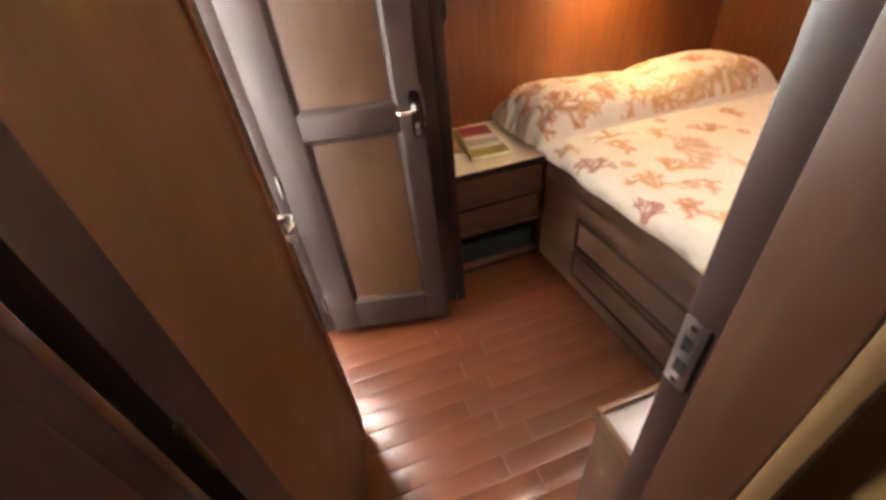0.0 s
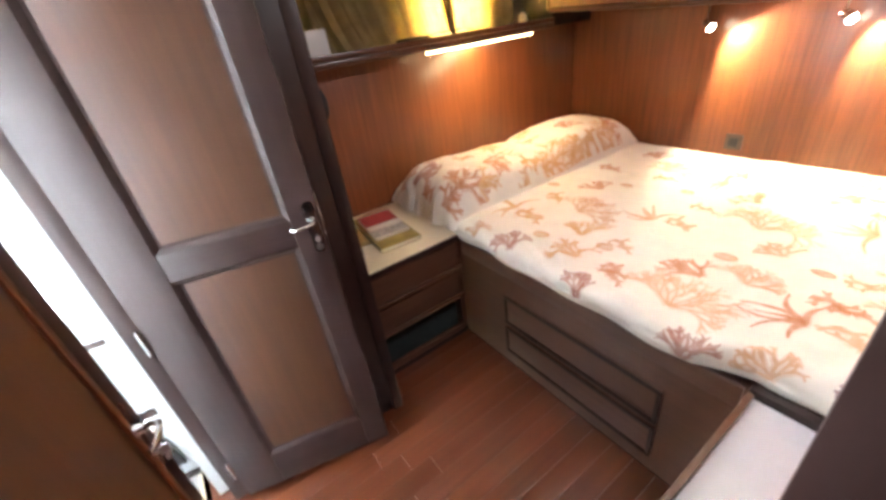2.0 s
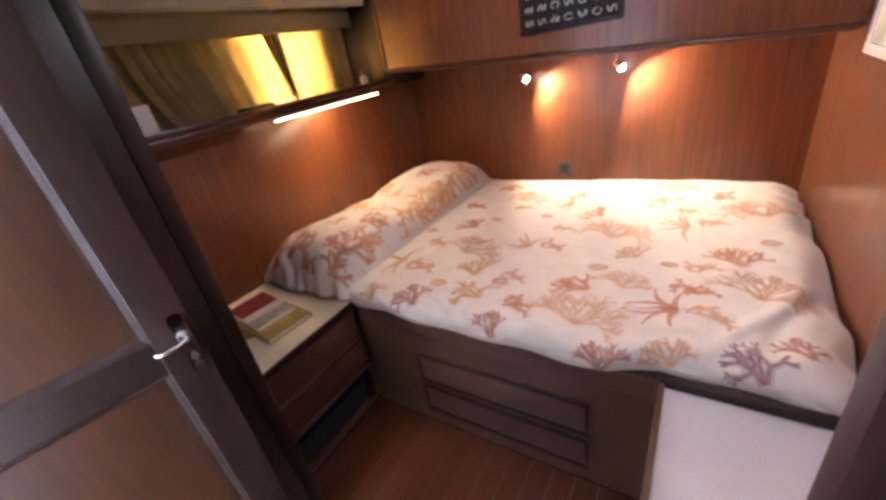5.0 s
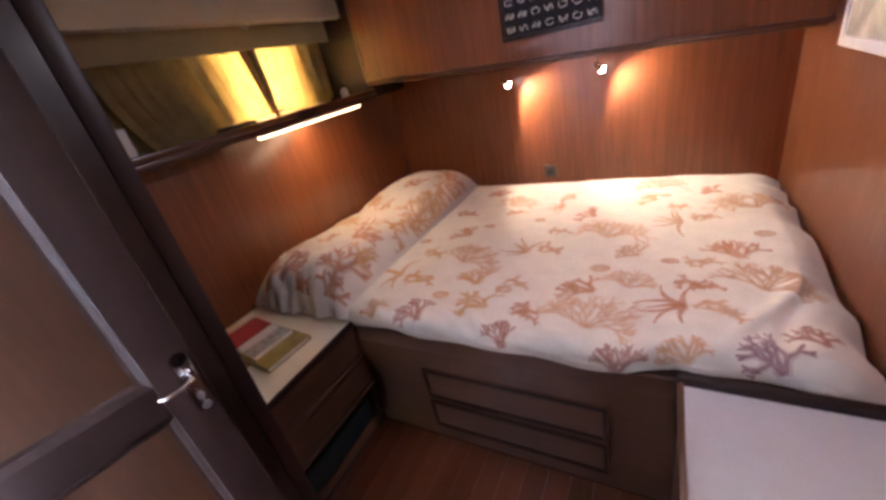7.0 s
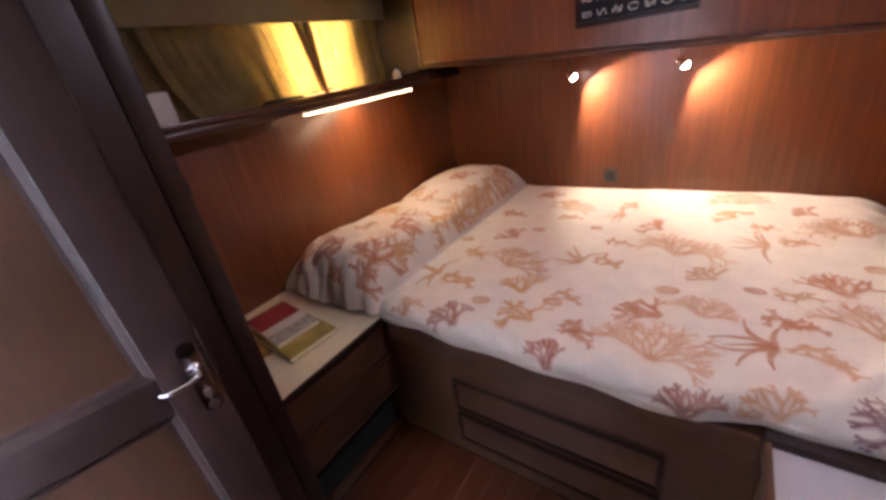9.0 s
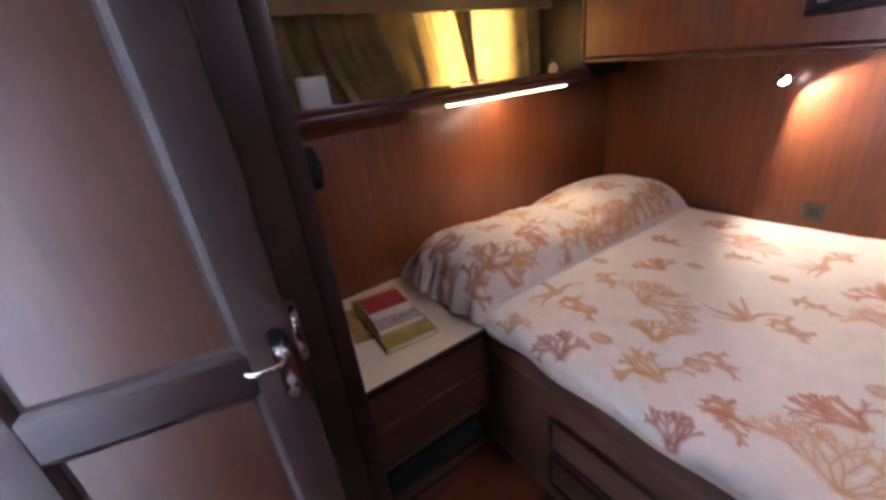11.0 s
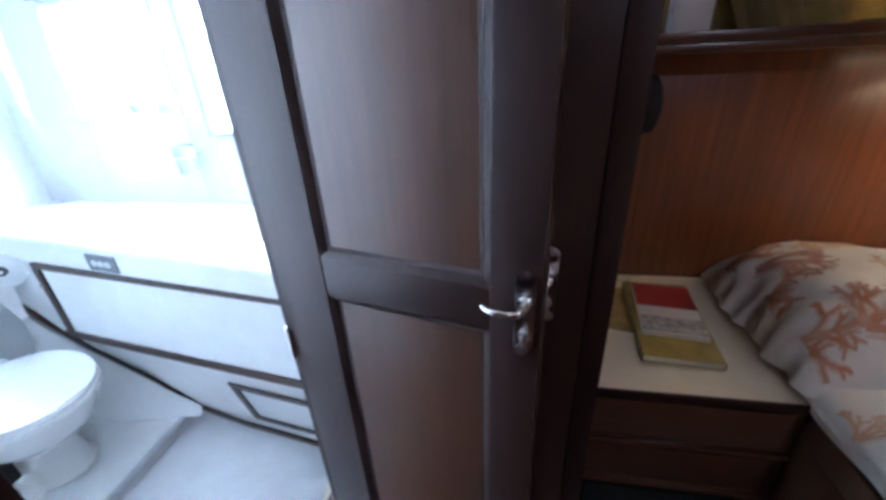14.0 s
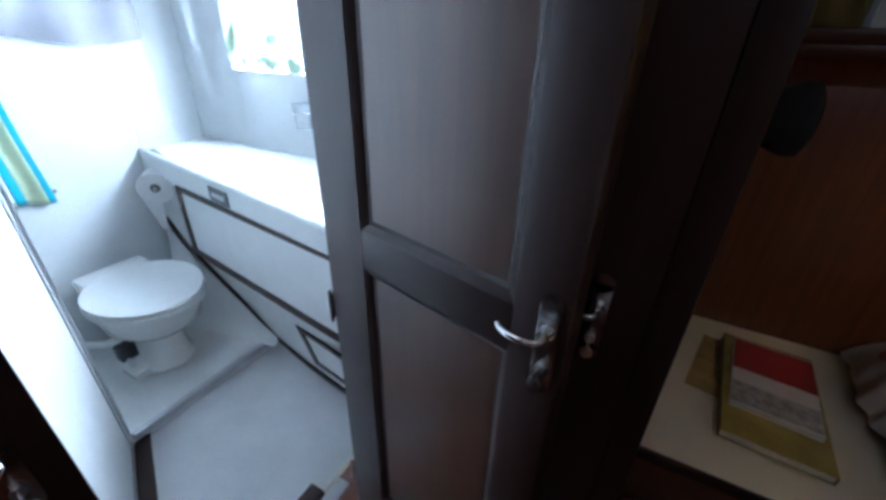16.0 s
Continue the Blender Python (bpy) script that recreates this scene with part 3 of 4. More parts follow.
def draw_strokes(place, strokes, widen):
    """Ribbons of ink laid out by place(a, b, order), each a hair above the one before."""
    bm = bmesh.new()
    for order, (pts, w0, w1) in enumerate(strokes):
        rows, n = [], len(pts) - 1
        for i, (x, y) in enumerate(pts):
            (ax, ay), (bx, by) = pts[max(0, i - 1)], pts[min(n, i + 1)]
            d = math.hypot(bx - ax, by - ay) or 1
            w = (w0 + (w1 - w0) * i / n) * widen
            nx, ny = -(by - ay) / d * w, (bx - ax) / d * w
            rows.append((bm.verts.new(place(x + nx, y + ny, order)), bm.verts.new(place(x - nx, y - ny, order))))
        for (p, q), (m, o) in zip(rows, rows[1:]):
            bm.faces.new((p, q, o, m))
    return bm


rng = random.Random(7)
LIFT = 0.0012


def on_sheet(cx, cv, lift):
    def f(a, b, order):
        up = lift + 0.000004 * order
        return sheet_at(min(1.935, max(0.06, cx + a)), min(VMAX, max(0.002, cv + b))) + Vector((0, -up if cv + b < 0.06 else 0, up))
    return f


def on_pillow(cu, cv, lift):
    def f(a, b, order):
        u, v = min(0.985, max(0.03, cu + a / 0.62)), min(0.985, max(0.015, cv + b / 1.388))
        p = pillow_at(u, v)
        n = (pillow_at(u + 0.01, v) - p).cross(pillow_at(u, v + 0.006) - p).normalized()
        return p + n * (lift + 0.000004 * order)
    return f


def motif(owner, put, kind, ink, size, ang):
    """One printed coral: a broad pale wash with finer strokes of ink over it."""
    strokes = coral_strokes(kind, size, ang, rng)
    w = part("printed_coral", draw_strokes(put(LIFT), strokes, {"fan": 4.2, "branch": 2.6, "antler": 1.9, "scroll": 2.4, "shell": 1.6}[kind]), WASHES[ink], owner)
    part("coral_ink", draw_strokes(put(2 * LIFT), strokes, {"fan": 1.1, "branch": 1.1, "antler": 1.2, "scroll": 1.25, "shell": 0.8}[kind]), CORALS[ink], w)


# the print's repeats: x, y and size on the sheet, with the ink of each
FANS = ((1.29, 0.14, 0.19, "rose"), (0.76, 0.46, 0.19, "tan"), (1.29, 0.73, 0.19, "rose"), (1.76, 0.99, 0.18, "tan"), (1.76, 0.38, 0.17, "tan"), (1.39, 0.35, 0.13, "rose"), (0.77, 1.06, 0.16, "tan"), (1.45, 1.24, 0.15, "rose"))
BUSHES = ((1.22, 0.29, 0.16, "rust"), (1.69, 0.58, 0.17, "rust"), (0.70, 0.05, 0.17, "wine"), (0.84, 0.29, 0.15, "ochre"), (0.90, 0.13, 0.15, "ochre"), (1.36, 0.55, 0.13, "tan"), (1.17, 0.90, 0.13, "rust"),
          (1.65, 1.13, 0.13, "rust"), (0.62, 0.67, 0.14, "rust"), (1.03, 1.10, 0.12, "tan"), (1.40, 1.05, 0.12, "ochre"), (0.62, 1.20, 0.13, "rust"))
ANTLERS = ((1.47, 0.19, 0.16, "rust"), (0.93, 0.53, 0.14, "tan"), (1.48, 0.80, 0.14, "tan"), (0.46, 0.24, 0.14, "ochre"), (0.99, 0.98, 0.12, "tan"))
SCROLLS = ((1.10, 0.09, 0.17, "rust"), (1.58, 0.31, 0.17, "rust"), (1.63, 0.17, 0.17, "rose"), (0.62, 0.22, 0.19, "ochre"), (1.08, 0.53, 0.15, "tan"), (1.63, 0.83, 0.14, "tan"), (1.54, 0.94, 0.12, "tan"),
           (0.58, 0.43, 0.15, "ochre"), (0.55, 0.88, 0.16, "rust"), (0.82, 0.90, 0.14, "tan"), (1.08, 0.70, 0.13, "tan"), (1.02, 0.26, 0.13, "tan"), (1.60, 0.47, 0.13, "tan"))
SHELLS = ((0.98, 0.22, 0.060, "tan"), (1.50, 0.48, 0.055, "rust"), (0.47, 0.55, 0.060, "tan"), (0.96, 0.82, 0.050, "tan"), (0.73, 0.74, 0.055, "tan"), (1.48, 1.08, 0.050, "tan"), (1.28, 0.41, 0.065, "tan"), (1.79, 0.69, 0.060, "tan"), (0.76, 0.14, 0.065, "ochre"))
HEM = ((1.04, 0.00, 0.13, "wine"), (1.37, -0.03, 0.13, "wine"), (1.71, 0.02, 0.15, "plum"), (1.80, 0.10, 0.12, "wine"), (1.53, 0.00, 0.12, "rose"), (0.53, 0.02, 0.11, "tan"))
for kind, places, lead, stray in (("fan", FANS, 1.7, 0.5), ("branch", BUSHES, 2.2, 0.6), ("antler", ANTLERS, 3.0, 0.4), ("scroll", SCROLLS, -0.5, 0.5), ("shell", SHELLS, 0.2, 0.4), ("branch", HEM, 1.9, 0.3)):
    for x, y, size, ink in places:
        v = max(0.035, y + 0.081)
        motif(bedsheet, lambda lift, cx=x, cv=v: on_sheet(cx, cv, lift), kind, ink, size, lead + rng.uniform(-stray, stray))
# the cover of the bolster: across, along, size
COVER = ((0.22, 0.030, 0.16, "rust", "branch"), (0.62, 0.025, 0.17, "rust", "scroll"), (0.88, 0.035, 0.15, "rust", "branch"), (0.42, 0.08, 0.17, "wine", "branch"), (0.82, 0.12, 0.19, "rust", "branch"), (0.20, 0.16, 0.15, "tan", "fan"), (0.55, 0.20, 0.15, "tan", "scroll"), (0.80, 0.27, 0.18, "rust", "branch"), (0.90, 0.40, 0.18, "ochre", "scroll"), (0.30, 0.35, 0.17, "ochre", "fan"),
         (0.62, 0.36, 0.15, "tan", "antler"), (0.93, 0.54, 0.20, "ochre", "fan"), (0.55, 0.52, 0.15, "tan", "scroll"), (0.30, 0.58, 0.15, "ochre", "branch"), (0.92, 0.70, 0.19, "ochre", "scroll"), (0.60, 0.70, 0.16, "rust", "branch"), (0.86, 0.84, 0.18, "rust", "branch"), (0.45, 0.86, 0.15, "tan", "antler"), (0.75, 0.95, 0.15, "rust", "scroll"),
         (0.95, 0.18, 0.15, "ochre", "branch"), (0.96, 0.33, 0.14, "tan", "scroll"), (0.96, 0.47, 0.17, "ochre", "branch"), (0.96, 0.62, 0.17, "ochre", "branch"), (0.95, 0.78, 0.16, "ochre", "fan"))
for cu, cv, size, ink, kind in COVER:
    motif(pillow, lambda lift, cu=cu, cv=cv: on_pillow(cu, cv, 1.5 * lift), kind, ink, size, rng.uniform(1.0, 2.6))

# nightstand
ns = thing("nightstand", pose(0.16, -0.24, 0), "dark brown built-in nightstand with cream laminate top", "nightstand")
part("body", boxes((-0.118, 0.400, -0.4995, -0.46, 0.03, 0.556), (-0.118, 0.400, -0.024, -0.001, 0.03, 0.556), (-0.118, -0.09, -0.46, -0.024, 0.03, 0.556),
                   (-0.09, 0.420, -0.46, -0.024, 0.235, 0.556), (-0.09, 0.41, -0.46, -0.024, 0.03, 0.062), bev=0.002), DRAWERWOOD_Y, ns)
part("plinth", boxes((-0.118, 0.405, -0.4995, -0.001, 0.0, 0.03), bev=0.002), DARKWOOD_Y, ns)
part("top", boxes((-0.118, 0.430, -0.4995, -0.001, 0.5565, 0.572), bev=0.002), LAMINATE, ns, "cream laminate top")
part("top_edge", boxes((0.4302, 0.440, -0.4995, -0.014, 0.548, 0.573), bev=0.003), DARKWOOD_Y, ns, "dark wooden lip")
for z0, z1 in ((0.405, 0.540), (0.255, 0.390)):
    d = part("drawer", boxes((0.4202, 0.430, -0.475, -0.016, z0, z1), bev=0.003), DRAWERWOOD_Y, ns)
    part("finger_rail", boxes((0.4302, 0.446, -0.470, -0.020, z0, z0 + 0.016), bev=0.004), DRAWERWOOD_Y, d)
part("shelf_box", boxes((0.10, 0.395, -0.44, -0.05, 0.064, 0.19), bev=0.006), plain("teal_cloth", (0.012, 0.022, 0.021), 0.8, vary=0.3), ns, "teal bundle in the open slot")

# cabinet with white top beside the doorway
cab = thing("low_cabinet", pose(1.73, -0.26, 0), "low brown cabinet with white laminate top and raised wooden rim", "cabinet")
part("body", boxes((1.530, 1.948, -0.536, -0.022, 0.0, 0.512), bev=0.002), DRAWERWOOD_Y, cab)
part("top", boxes((1.537, 1.948, -0.530, 0.0, 0.5125, 0.522), bev=0.001), WHITE_TOP, cab, "white laminate top")
part("rim", boxes((1.522, 1.5368, -0.540, 0.0, 0.495, 0.537), (1.5368, 1.655, -0.542, -0.5305, 0.495, 0.534), bev=0.004), TANWOOD, cab, "tan wooden edge")
part("back_rim", boxes((1.522, 1.948, 0.0005, 0.027, 0.495, 0.546), bev=0.005), DARKWOOD_X, cab, "dark raised back rim")


# books on the nightstand
def book(name, cx, cy, z, w, l, h, yaw, cover, label, bands=()):
    b = thing(name, pose(cx, cy, z, 0, 0, yaw), label, "book")
    part("page_block", boxes((-w / 2 + 0.004, w / 2 - 0.003, -l / 2 + 0.003, l / 2 - 0.003, 0.002, h - 0.002), bev=0.0), plain("paper", (0.70, 0.64, 0.50), 0.9), b, "yellowed pages", local=True)
    part("back_cover", boxes((-w / 2, w / 2, -l / 2, l / 2, 0, 0.0018), bev=0.0005), cover, b, local=True)
    part("spine", boxes((-w / 2, w / 2, l / 2 - 0.0025, l / 2, 0.0019, h - 0.0019), bev=0.0), cover, b, local=True)
    c = part("front_cover", boxes((-w / 2, w / 2, -l / 2, l / 2, h - 0.0018, h), bev=0.0005), cover, b, local=True)
    for x0, x1, m in bands:
        part("cover_band", boxes((x0, x1, -l / 2 + 0.001, l / 2 - 0.001, h + 0.0002, h + 0.0008), bev=0.0), m, c, local=True)
    return b


OLIVE = plain("olive_cover", (0.36, 0.27, 0.07), 0.5, vary=0.4, scale=14)
OCHRE = plain("ochre_paper", (0.45, 0.30, 0.11), 0.7, vary=0.4, scale=20)
RED = plain("red_cover", (0.32, 0.025, 0.025), 0.45)
GREYB = plain("grey_print", (0.45, 0.42, 0.40), 0.6, vary=0.5, scale=60)
PALE = plain("pale_band", (0.66, 0.62, 0.58), 0.6)
BOOKYAW = -5
book("leaflet", 0.10, -0.305, 0.5722, 0.23, 0.13, 0.003, -12, OCHRE, "worn ochre leaflet under the books")
book("book", 0.158, -0.228, 0.5755, 0.365, 0.185, 0.020, BOOKYAW, OLIVE, "olive paperback lying on the nightstand")
book("book", 0.131, -0.222, 0.5957, 0.256, 0.158, 0.012, BOOKYAW - 2, PALE, "red and white paperback on top of another book", ((-0.1225, 0.0, RED), (0.052, 0.122, GREYB)))

# ---- cabin fittings ----
def reading_lamp(x):
    lamp = thing("reading_lamp", pose(x, 1.335, 1.26), "small chrome spot reading lamp, lit, under the locker", "reading lamp", "reading lamps over the bed")
    top = 1.345 - 0.0485 * (x + 0.008)
    part("base", tube(bmesh.new(), [(x, 1.335, top - 0.001), (x, 1.335, top - 0.012)], 0.022, 20), CHROME, lamp)
    part("arm", tube(bmesh.new(), [(x, 1.335, top - 0.010), (x - 0.005, 1.333, 1.235), (x, 1.330, 1.218)], 0.004, 8), CHROME, lamp)
    d = Vector((0.68, -0.05, -0.60)).normalized()
    c = Vector((x, 1.330, 1.206))
    head = part("head", tube(bmesh.new(), [c - d * 0.020, c - d * 0.012, c + d * 0.018, c + d * 0.022], [0.008, 0.016, 0.020, 0.0205], 18), CHROME, lamp)
    part("bulb", tube(bmesh.new(), [c + d * 0.0222, c + d * 0.030, c + d * 0.036, c + d * 0.039], [0.018, 0.018, 0.013, 0.006], 16), BULB, head, "glowing bulb")


reading_lamp(0.686)
reading_lamp(1.166)
outlet = thing("wall_socket", pose(0.876, 1.418, 0.663), "small dark wall socket above the bed", "wall socket")
part("plate", boxes((0.838, 0.914, 1.410, 1.4198, 0.625, 0.702), bev=0.004), plain("brown_plastic", (0.07, 0.045, 0.035), 0.45), outlet)
part("insert", boxes((0.856, 0.896, 1.4065, 1.4098, 0.643, 0.684), bev=0.002), BLACK, outlet)
led = thing("led_strip", pose(0.0, 0.571, 1.26), "lit warm LED strip under the window shelf", "led strip")
part("channel", boxes((-0.012, 0.010, 0.229, 0.913, 1.254, 1.2618), bev=0.001), WHITE, led)
part("diffuser", boxes((-0.010, 0.008, 0.231, 0.911, 1.246, 1.2538), bev=0.002), LED, led, "glowing strip")


def curtain(name, y0, y1, x, z0, z1, pleats, amp, label, cloth_mat, lean=0.0, pinch=0.0, pull=0.0):
    """Gathered cloth: lean shifts the hem of its far edge, pinch narrows the hem, pull drags the hem's near part aside."""
    c = thing(name, pose(x, (y0 + y1) / 2, z0), label, "curtain")
    r = random.Random(name + label)
    ph0 = [r.uniform(0, 6.28) for _ in range(4)]

    def f(u, v):
        low = 1 - v
        uu = 0.5 + (u - 0.5) * (1 - pinch * low)
        w = y0 + (y1 - y0) * uu + lean * low * (u * u if not pinch else 1) + pull * low * low * math.sin(math.pi * min(1, u * 1.3))
        ph = (u + 0.03 * math.sin(u * 11 + ph0[0])) * pleats * 2 * math.pi + 0.9 * low * math.sin(u * 5 + ph0[1])
        depth = amp * (0.55 + 0.45 * math.sin(u * 17 + ph0[2])) * (0.6 + 0.6 * low)
        return Vector((x + depth * math.sin(ph) + 0.005 * math.sin(ph * 2.3 + 1), w + 0.006 * math.cos(ph * 1.7), z0 + (z1 - z0) * v + low * (0.010 * math.sin(ph * 0.5) + 0.012 * math.sin(u * 7 + ph0[3]))))
    o = part("cloth", grid(bmesh.new(), f, int(pleats * 14), 20), cloth_mat, c)
    mod = o.modifiers.new("thick", "SOLIDIFY")
    mod.thickness = 0.0015
    return c


curtain("curtain", -0.46, 0.520, -0.28, 1.300, 1.625, 9, 0.026, "gathered mustard curtain drawn over the window", CURTAIN, 0.09, 0.0, 0.10)
curtain("curtain", 0.495, 0.595, -0.262, 1.300, 1.625, 3, 0.012, "narrow bunched middle curtain, dark against the window", SHADECURTAIN, 0.045, 0.62)
curtain("curtain", 0.555, 1.05, -0.285, 1.300, 1.625, 4, 0.020, "gathered mustard curtain, lit through, drawn aside", CURTAIN, 0.0, 0.0, 0.02)
val = thing("curtain_valance", pose(-0.22, 0.35, 1.60), "plain cream pelmet board above the curtains", "pelmet")
part("board", boxes((-0.245, -0.225, -0.475, 1.083, 1.600, 1.6995), bev=0.002), DIMCREAM, val)
part("curtain_wire", tube(bmesh.new(), [(-0.28, -0.47, 1.618), (-0.28, 1.082, 1.618)], 0.003, 8), STEEL, val)
hook = thing("ceiling_hook", pose(-0.2, 0.45, 1.69), "small brass hook under the headliner", "hook")
part("stem", tube(bmesh.new(), [(-0.12, 0.45, 1.70), (-0.115, 0.45, 1.675), (-0.10, 0.455, 1.665), (-0.09, 0.46, 1.675)], 0.004, 8), STEEL, hook)

window = thing("window_1", pose(-0.5, 0.45, 1.34), "long cabin window behind the curtains", "window", kind="structure")
part("window_frame", boxes((-0.40, -0.332, 0.420, 0.436, 1.31, 1.62), (-0.40, -0.332, 0.799, 0.815, 1.31, 1.62), (-0.40, -0.332, 0.436, 0.799, 1.31, 1.326), (-0.40, -0.332, 0.436, 0.799, 1.609, 1.62)), DARKWOOD, window)
part("pane", boxes((-0.385, -0.380, 0.437, 0.798, 1.326, 1.609), bev=0.0), GLASS, window).visible_shadow = False

switch = thing("switch_box", pose(-0.03, -0.25, 1.31), "small white plastic box on the window shelf", "box")
part("body", boxes((-0.06, -0.016, -0.302, -0.212, 1.2865, 1.402), bev=0.006), WHITE, switch)

board = thing("knot_board", pose(0.98, SOFFIT_Y, 1.5), "dark framed board with rows of small white rope knots", "picture")
part("backing", boxes((0.812, 1.222, SOFFIT_Y - 0.012, SOFFIT_Y - 0.0005, 1.405, 1.700), bev=0.003), plain("navy_cloth", (0.012, 0.013, 0.02), 0.8), board)
part("picture_frame", boxes((0.802, 1.232, SOFFIT_Y - 0.022, SOFFIT_Y - 0.0125, 1.395, 1.413), (0.802, 1.232, SOFFIT_Y - 0.022, SOFFIT_Y - 0.0125, 1.692, 1.710),
                            (0.802, 0.819, SOFFIT_Y - 0.022, SOFFIT_Y - 0.0125, 1.413, 1.692), (1.215, 1.232, SOFFIT_Y - 0.022, SOFFIT_Y - 0.0125, 1.413, 1.692), bev=0.004), DARKWOOD, board)
rng2 = random.Random(3)
ROPE = plain("white_cord", (0.62, 0.60, 0.55), 0.9)
for r in range(5):
    for c in range(7):
        cx, cz = 0.846 + c * 0.057, 1.440 + r * 0.053
        ph, k = rng2.uniform(0, 6), rng2.choice((1, 2, 3))
        part("knot", tube(bmesh.new(), [(cx + 0.017 * math.cos(s * 0.55 + ph), SOFFIT_Y - 0.0155, cz + 0.012 * math.sin(k * s * 0.55 + ph)) for s in range(11)], 0.0022, 6), ROPE, board)

pic = thing("picture", pose(1.94, 0.72, 1.3), "white-framed print on the mahogany wall", "picture")
part("picture_frame", boxes((1.932, 1.9498, 0.45, 0.925, 1.185, 1.215), (1.932, 1.9498, 0.45, 0.925, 1.57, 1.60), (1.932, 1.9498, 0.45, 0.48, 1.215, 1.57), (1.932, 1.9498, 0.895, 0.925, 1.215, 1.57), bev=0.004), WHITE, pic)
part("print", boxes((1.940, 1.9495, 0.48, 0.895, 1.215, 1.57), bev=0.0), plain("sea_print", (0.45, 0.40, 0.33), 0.6, vary=0.5, scale=9), pic, "blurred brown and blue print")

# unseen fixture and glowing shade, added to go with the overhead fill
dome = thing("added_ceiling_lamp", pose(1.36, 0.10, CEIL), "unseen round ceiling lamp with opal shade, added to brighten the cabin", "ceiling lamp")
part("base", lathe(bmesh.new(), [(0.10, -0.012), (0.105, -0.006), (0.105, 0.0)], (1.36, 0.10, CEIL - 0.0005)), CHROME, dome)

part("shade", lathe(bmesh.new(), [(0.095, -0.0125), (0.092, -0.018), (0.055, -0.0205), (0.0, -0.021)], (1.36, 0.10, CEIL - 0.0005)), plain("lit_opal_glass", (0.9, 0.88, 0.82), 0.3, bump=0, emit=(0.97, 0.95, 0.96), strength=6), dome, "glowing opal shade")

lampk = thing("wall_lamp", pose(0.27, -0.5008, 1.18), "round dark wall lamp, unlit, on the wardrobe side", "wall lamp")
part("base", tube(bmesh.new(), [(0.27, -0.5008, 1.18), (0.27, -0.472, 1.18), (0.27, -0.468, 1.18)], [0.045, 0.045, 0.040], 24), MATTBLACK, lampk)
part("neck", tube(bmesh.new(), [(0.27, -0.468, 1.18), (0.27, -0.425, 1.18)], 0.014, 14), MATTBLACK, lampk)
part("shade", tube(bmesh.new(), [(0.27, -0.460, 1.18), (0.27, -0.452, 1.18), (0.27, -0.415, 1.18), (0.27, -0.400, 1.18), (0.27, -0.393, 1.18)], [0.020, 0.040, 0.056, 0.054, 0.042], 28), MATTBLACK, lampk)

# small things on the window shelf
bottle = thing("small_bottle", pose(-0.13, 0.98, 1.2865), "small pale bottle standing on the window shelf", "bottle")
part("body", lathe(bmesh.new(), [(0.020, 0.0), (0.022, 0.004), (0.022, 0.050), (0.012, 0.062), (0.010, 0.066)], (-0.13, 0.98, 1.2865), 20), WHITE, bottle)
part("cap", lathe(bmesh.new(), [(0.0115, 0.0665), (0.0115, 0.084), (0.009, 0.086)], (-0.13, 0.98, 1.2865), 16), BLACK, bottle)
pouch = thing("dark_case", pose(-0.12, 0.25, 1.2865), "dark soft case lying on the window shelf", "case")
part("body", boxes((-0.17, -0.09, 0.17, 0.33, 1.2868, 1.316), bev=0.012), MATTBLACK, pouch)
part("flap", boxes((-0.168, -0.092, 0.178, 0.322, 1.3162, 1.320), bev=0.0015), BLACK, pouch)
cable = thing("cable", pose(-0.09, 0.0, 1.2865), "loose black cable looping along the shelf", "cable")
part("cord", tube(bmesh.new(), [(-0.10 + 0.03 * math.sin(k * 0.9) + 0.02 * math.sin(k * 2.1), -0.18 + 0.028 * k + 0.03 * math.sin(k * 1.3), 1.2895 + 0.010 * max(0, math.sin(k * 0.8))) for k in range(13)], 0.0028, 8), BLACK, cable)
part("plug", boxes((-0.125, -0.095, 0.135, 0.165, 1.2868, 1.306), bev=0.004), BLACK, cable)

# ---- bathroom ----
def van_x(y):
    """The vanity's front, which closes in towards the back wall."""
    return 0.24 + (y + 1.9) * 0.147


def front_x(y, z):
    """The vanity front, leaning in below the door."""
    return van_x(y) - 0.11 * max(0.0, (0.36 - z) / 0.44)


BY0, BY1, BF = -2.66, -1.29, -0.08
structure("floor_bathroom", boxes((-0.35, 1.30, BY0, BY1, BF - 0.05, BF)), GREY_FLOOR, "grey laminate bathroom floor", "floor")
structure("wall_bathroom_back", boxes((-0.40, 0.13, BY0 - 0.05, BY0, -0.08, CEIL), (0.71, 1.35, BY0 - 0.05, BY0, -0.08, CEIL), (0.13, 0.71, BY0 - 0.05, BY0, -0.08, 1.33), (0.13, 0.71, BY0 - 0.05, BY0, 1.68, CEIL)), WHITE_WALL, "white painted bathroom wall behind the toilet", "wall")
structure("wall_bathroom_hull", boxes((-0.22, -0.17, BY0, -2.30, -0.08, CEIL), (-0.22, -0.17, -1.88, -1.75, -0.08, CEIL), (-0.22, -0.17, -1.345, -1.24, -0.08, CEIL), (-0.22, -0.17, -1.75, -1.345, -0.08, 1.076), (-0.22, -0.17, -1.75, -1.345, 1.58, CEIL), (-0.22, -0.17, -2.30, -1.88, -0.08, 1.14), (-0.22, -0.17, -2.30, -1.88, 1.48, CEIL)), WHITE_WALL, "white bathroom hull side with a window", "wall")
structure("wall_bathroom_side", boxes((-0.17, 0.458, -1.21, -1.105, -0.08, CEIL)), WHITE_WALL, "white bathroom side of the wardrobe", "wall")
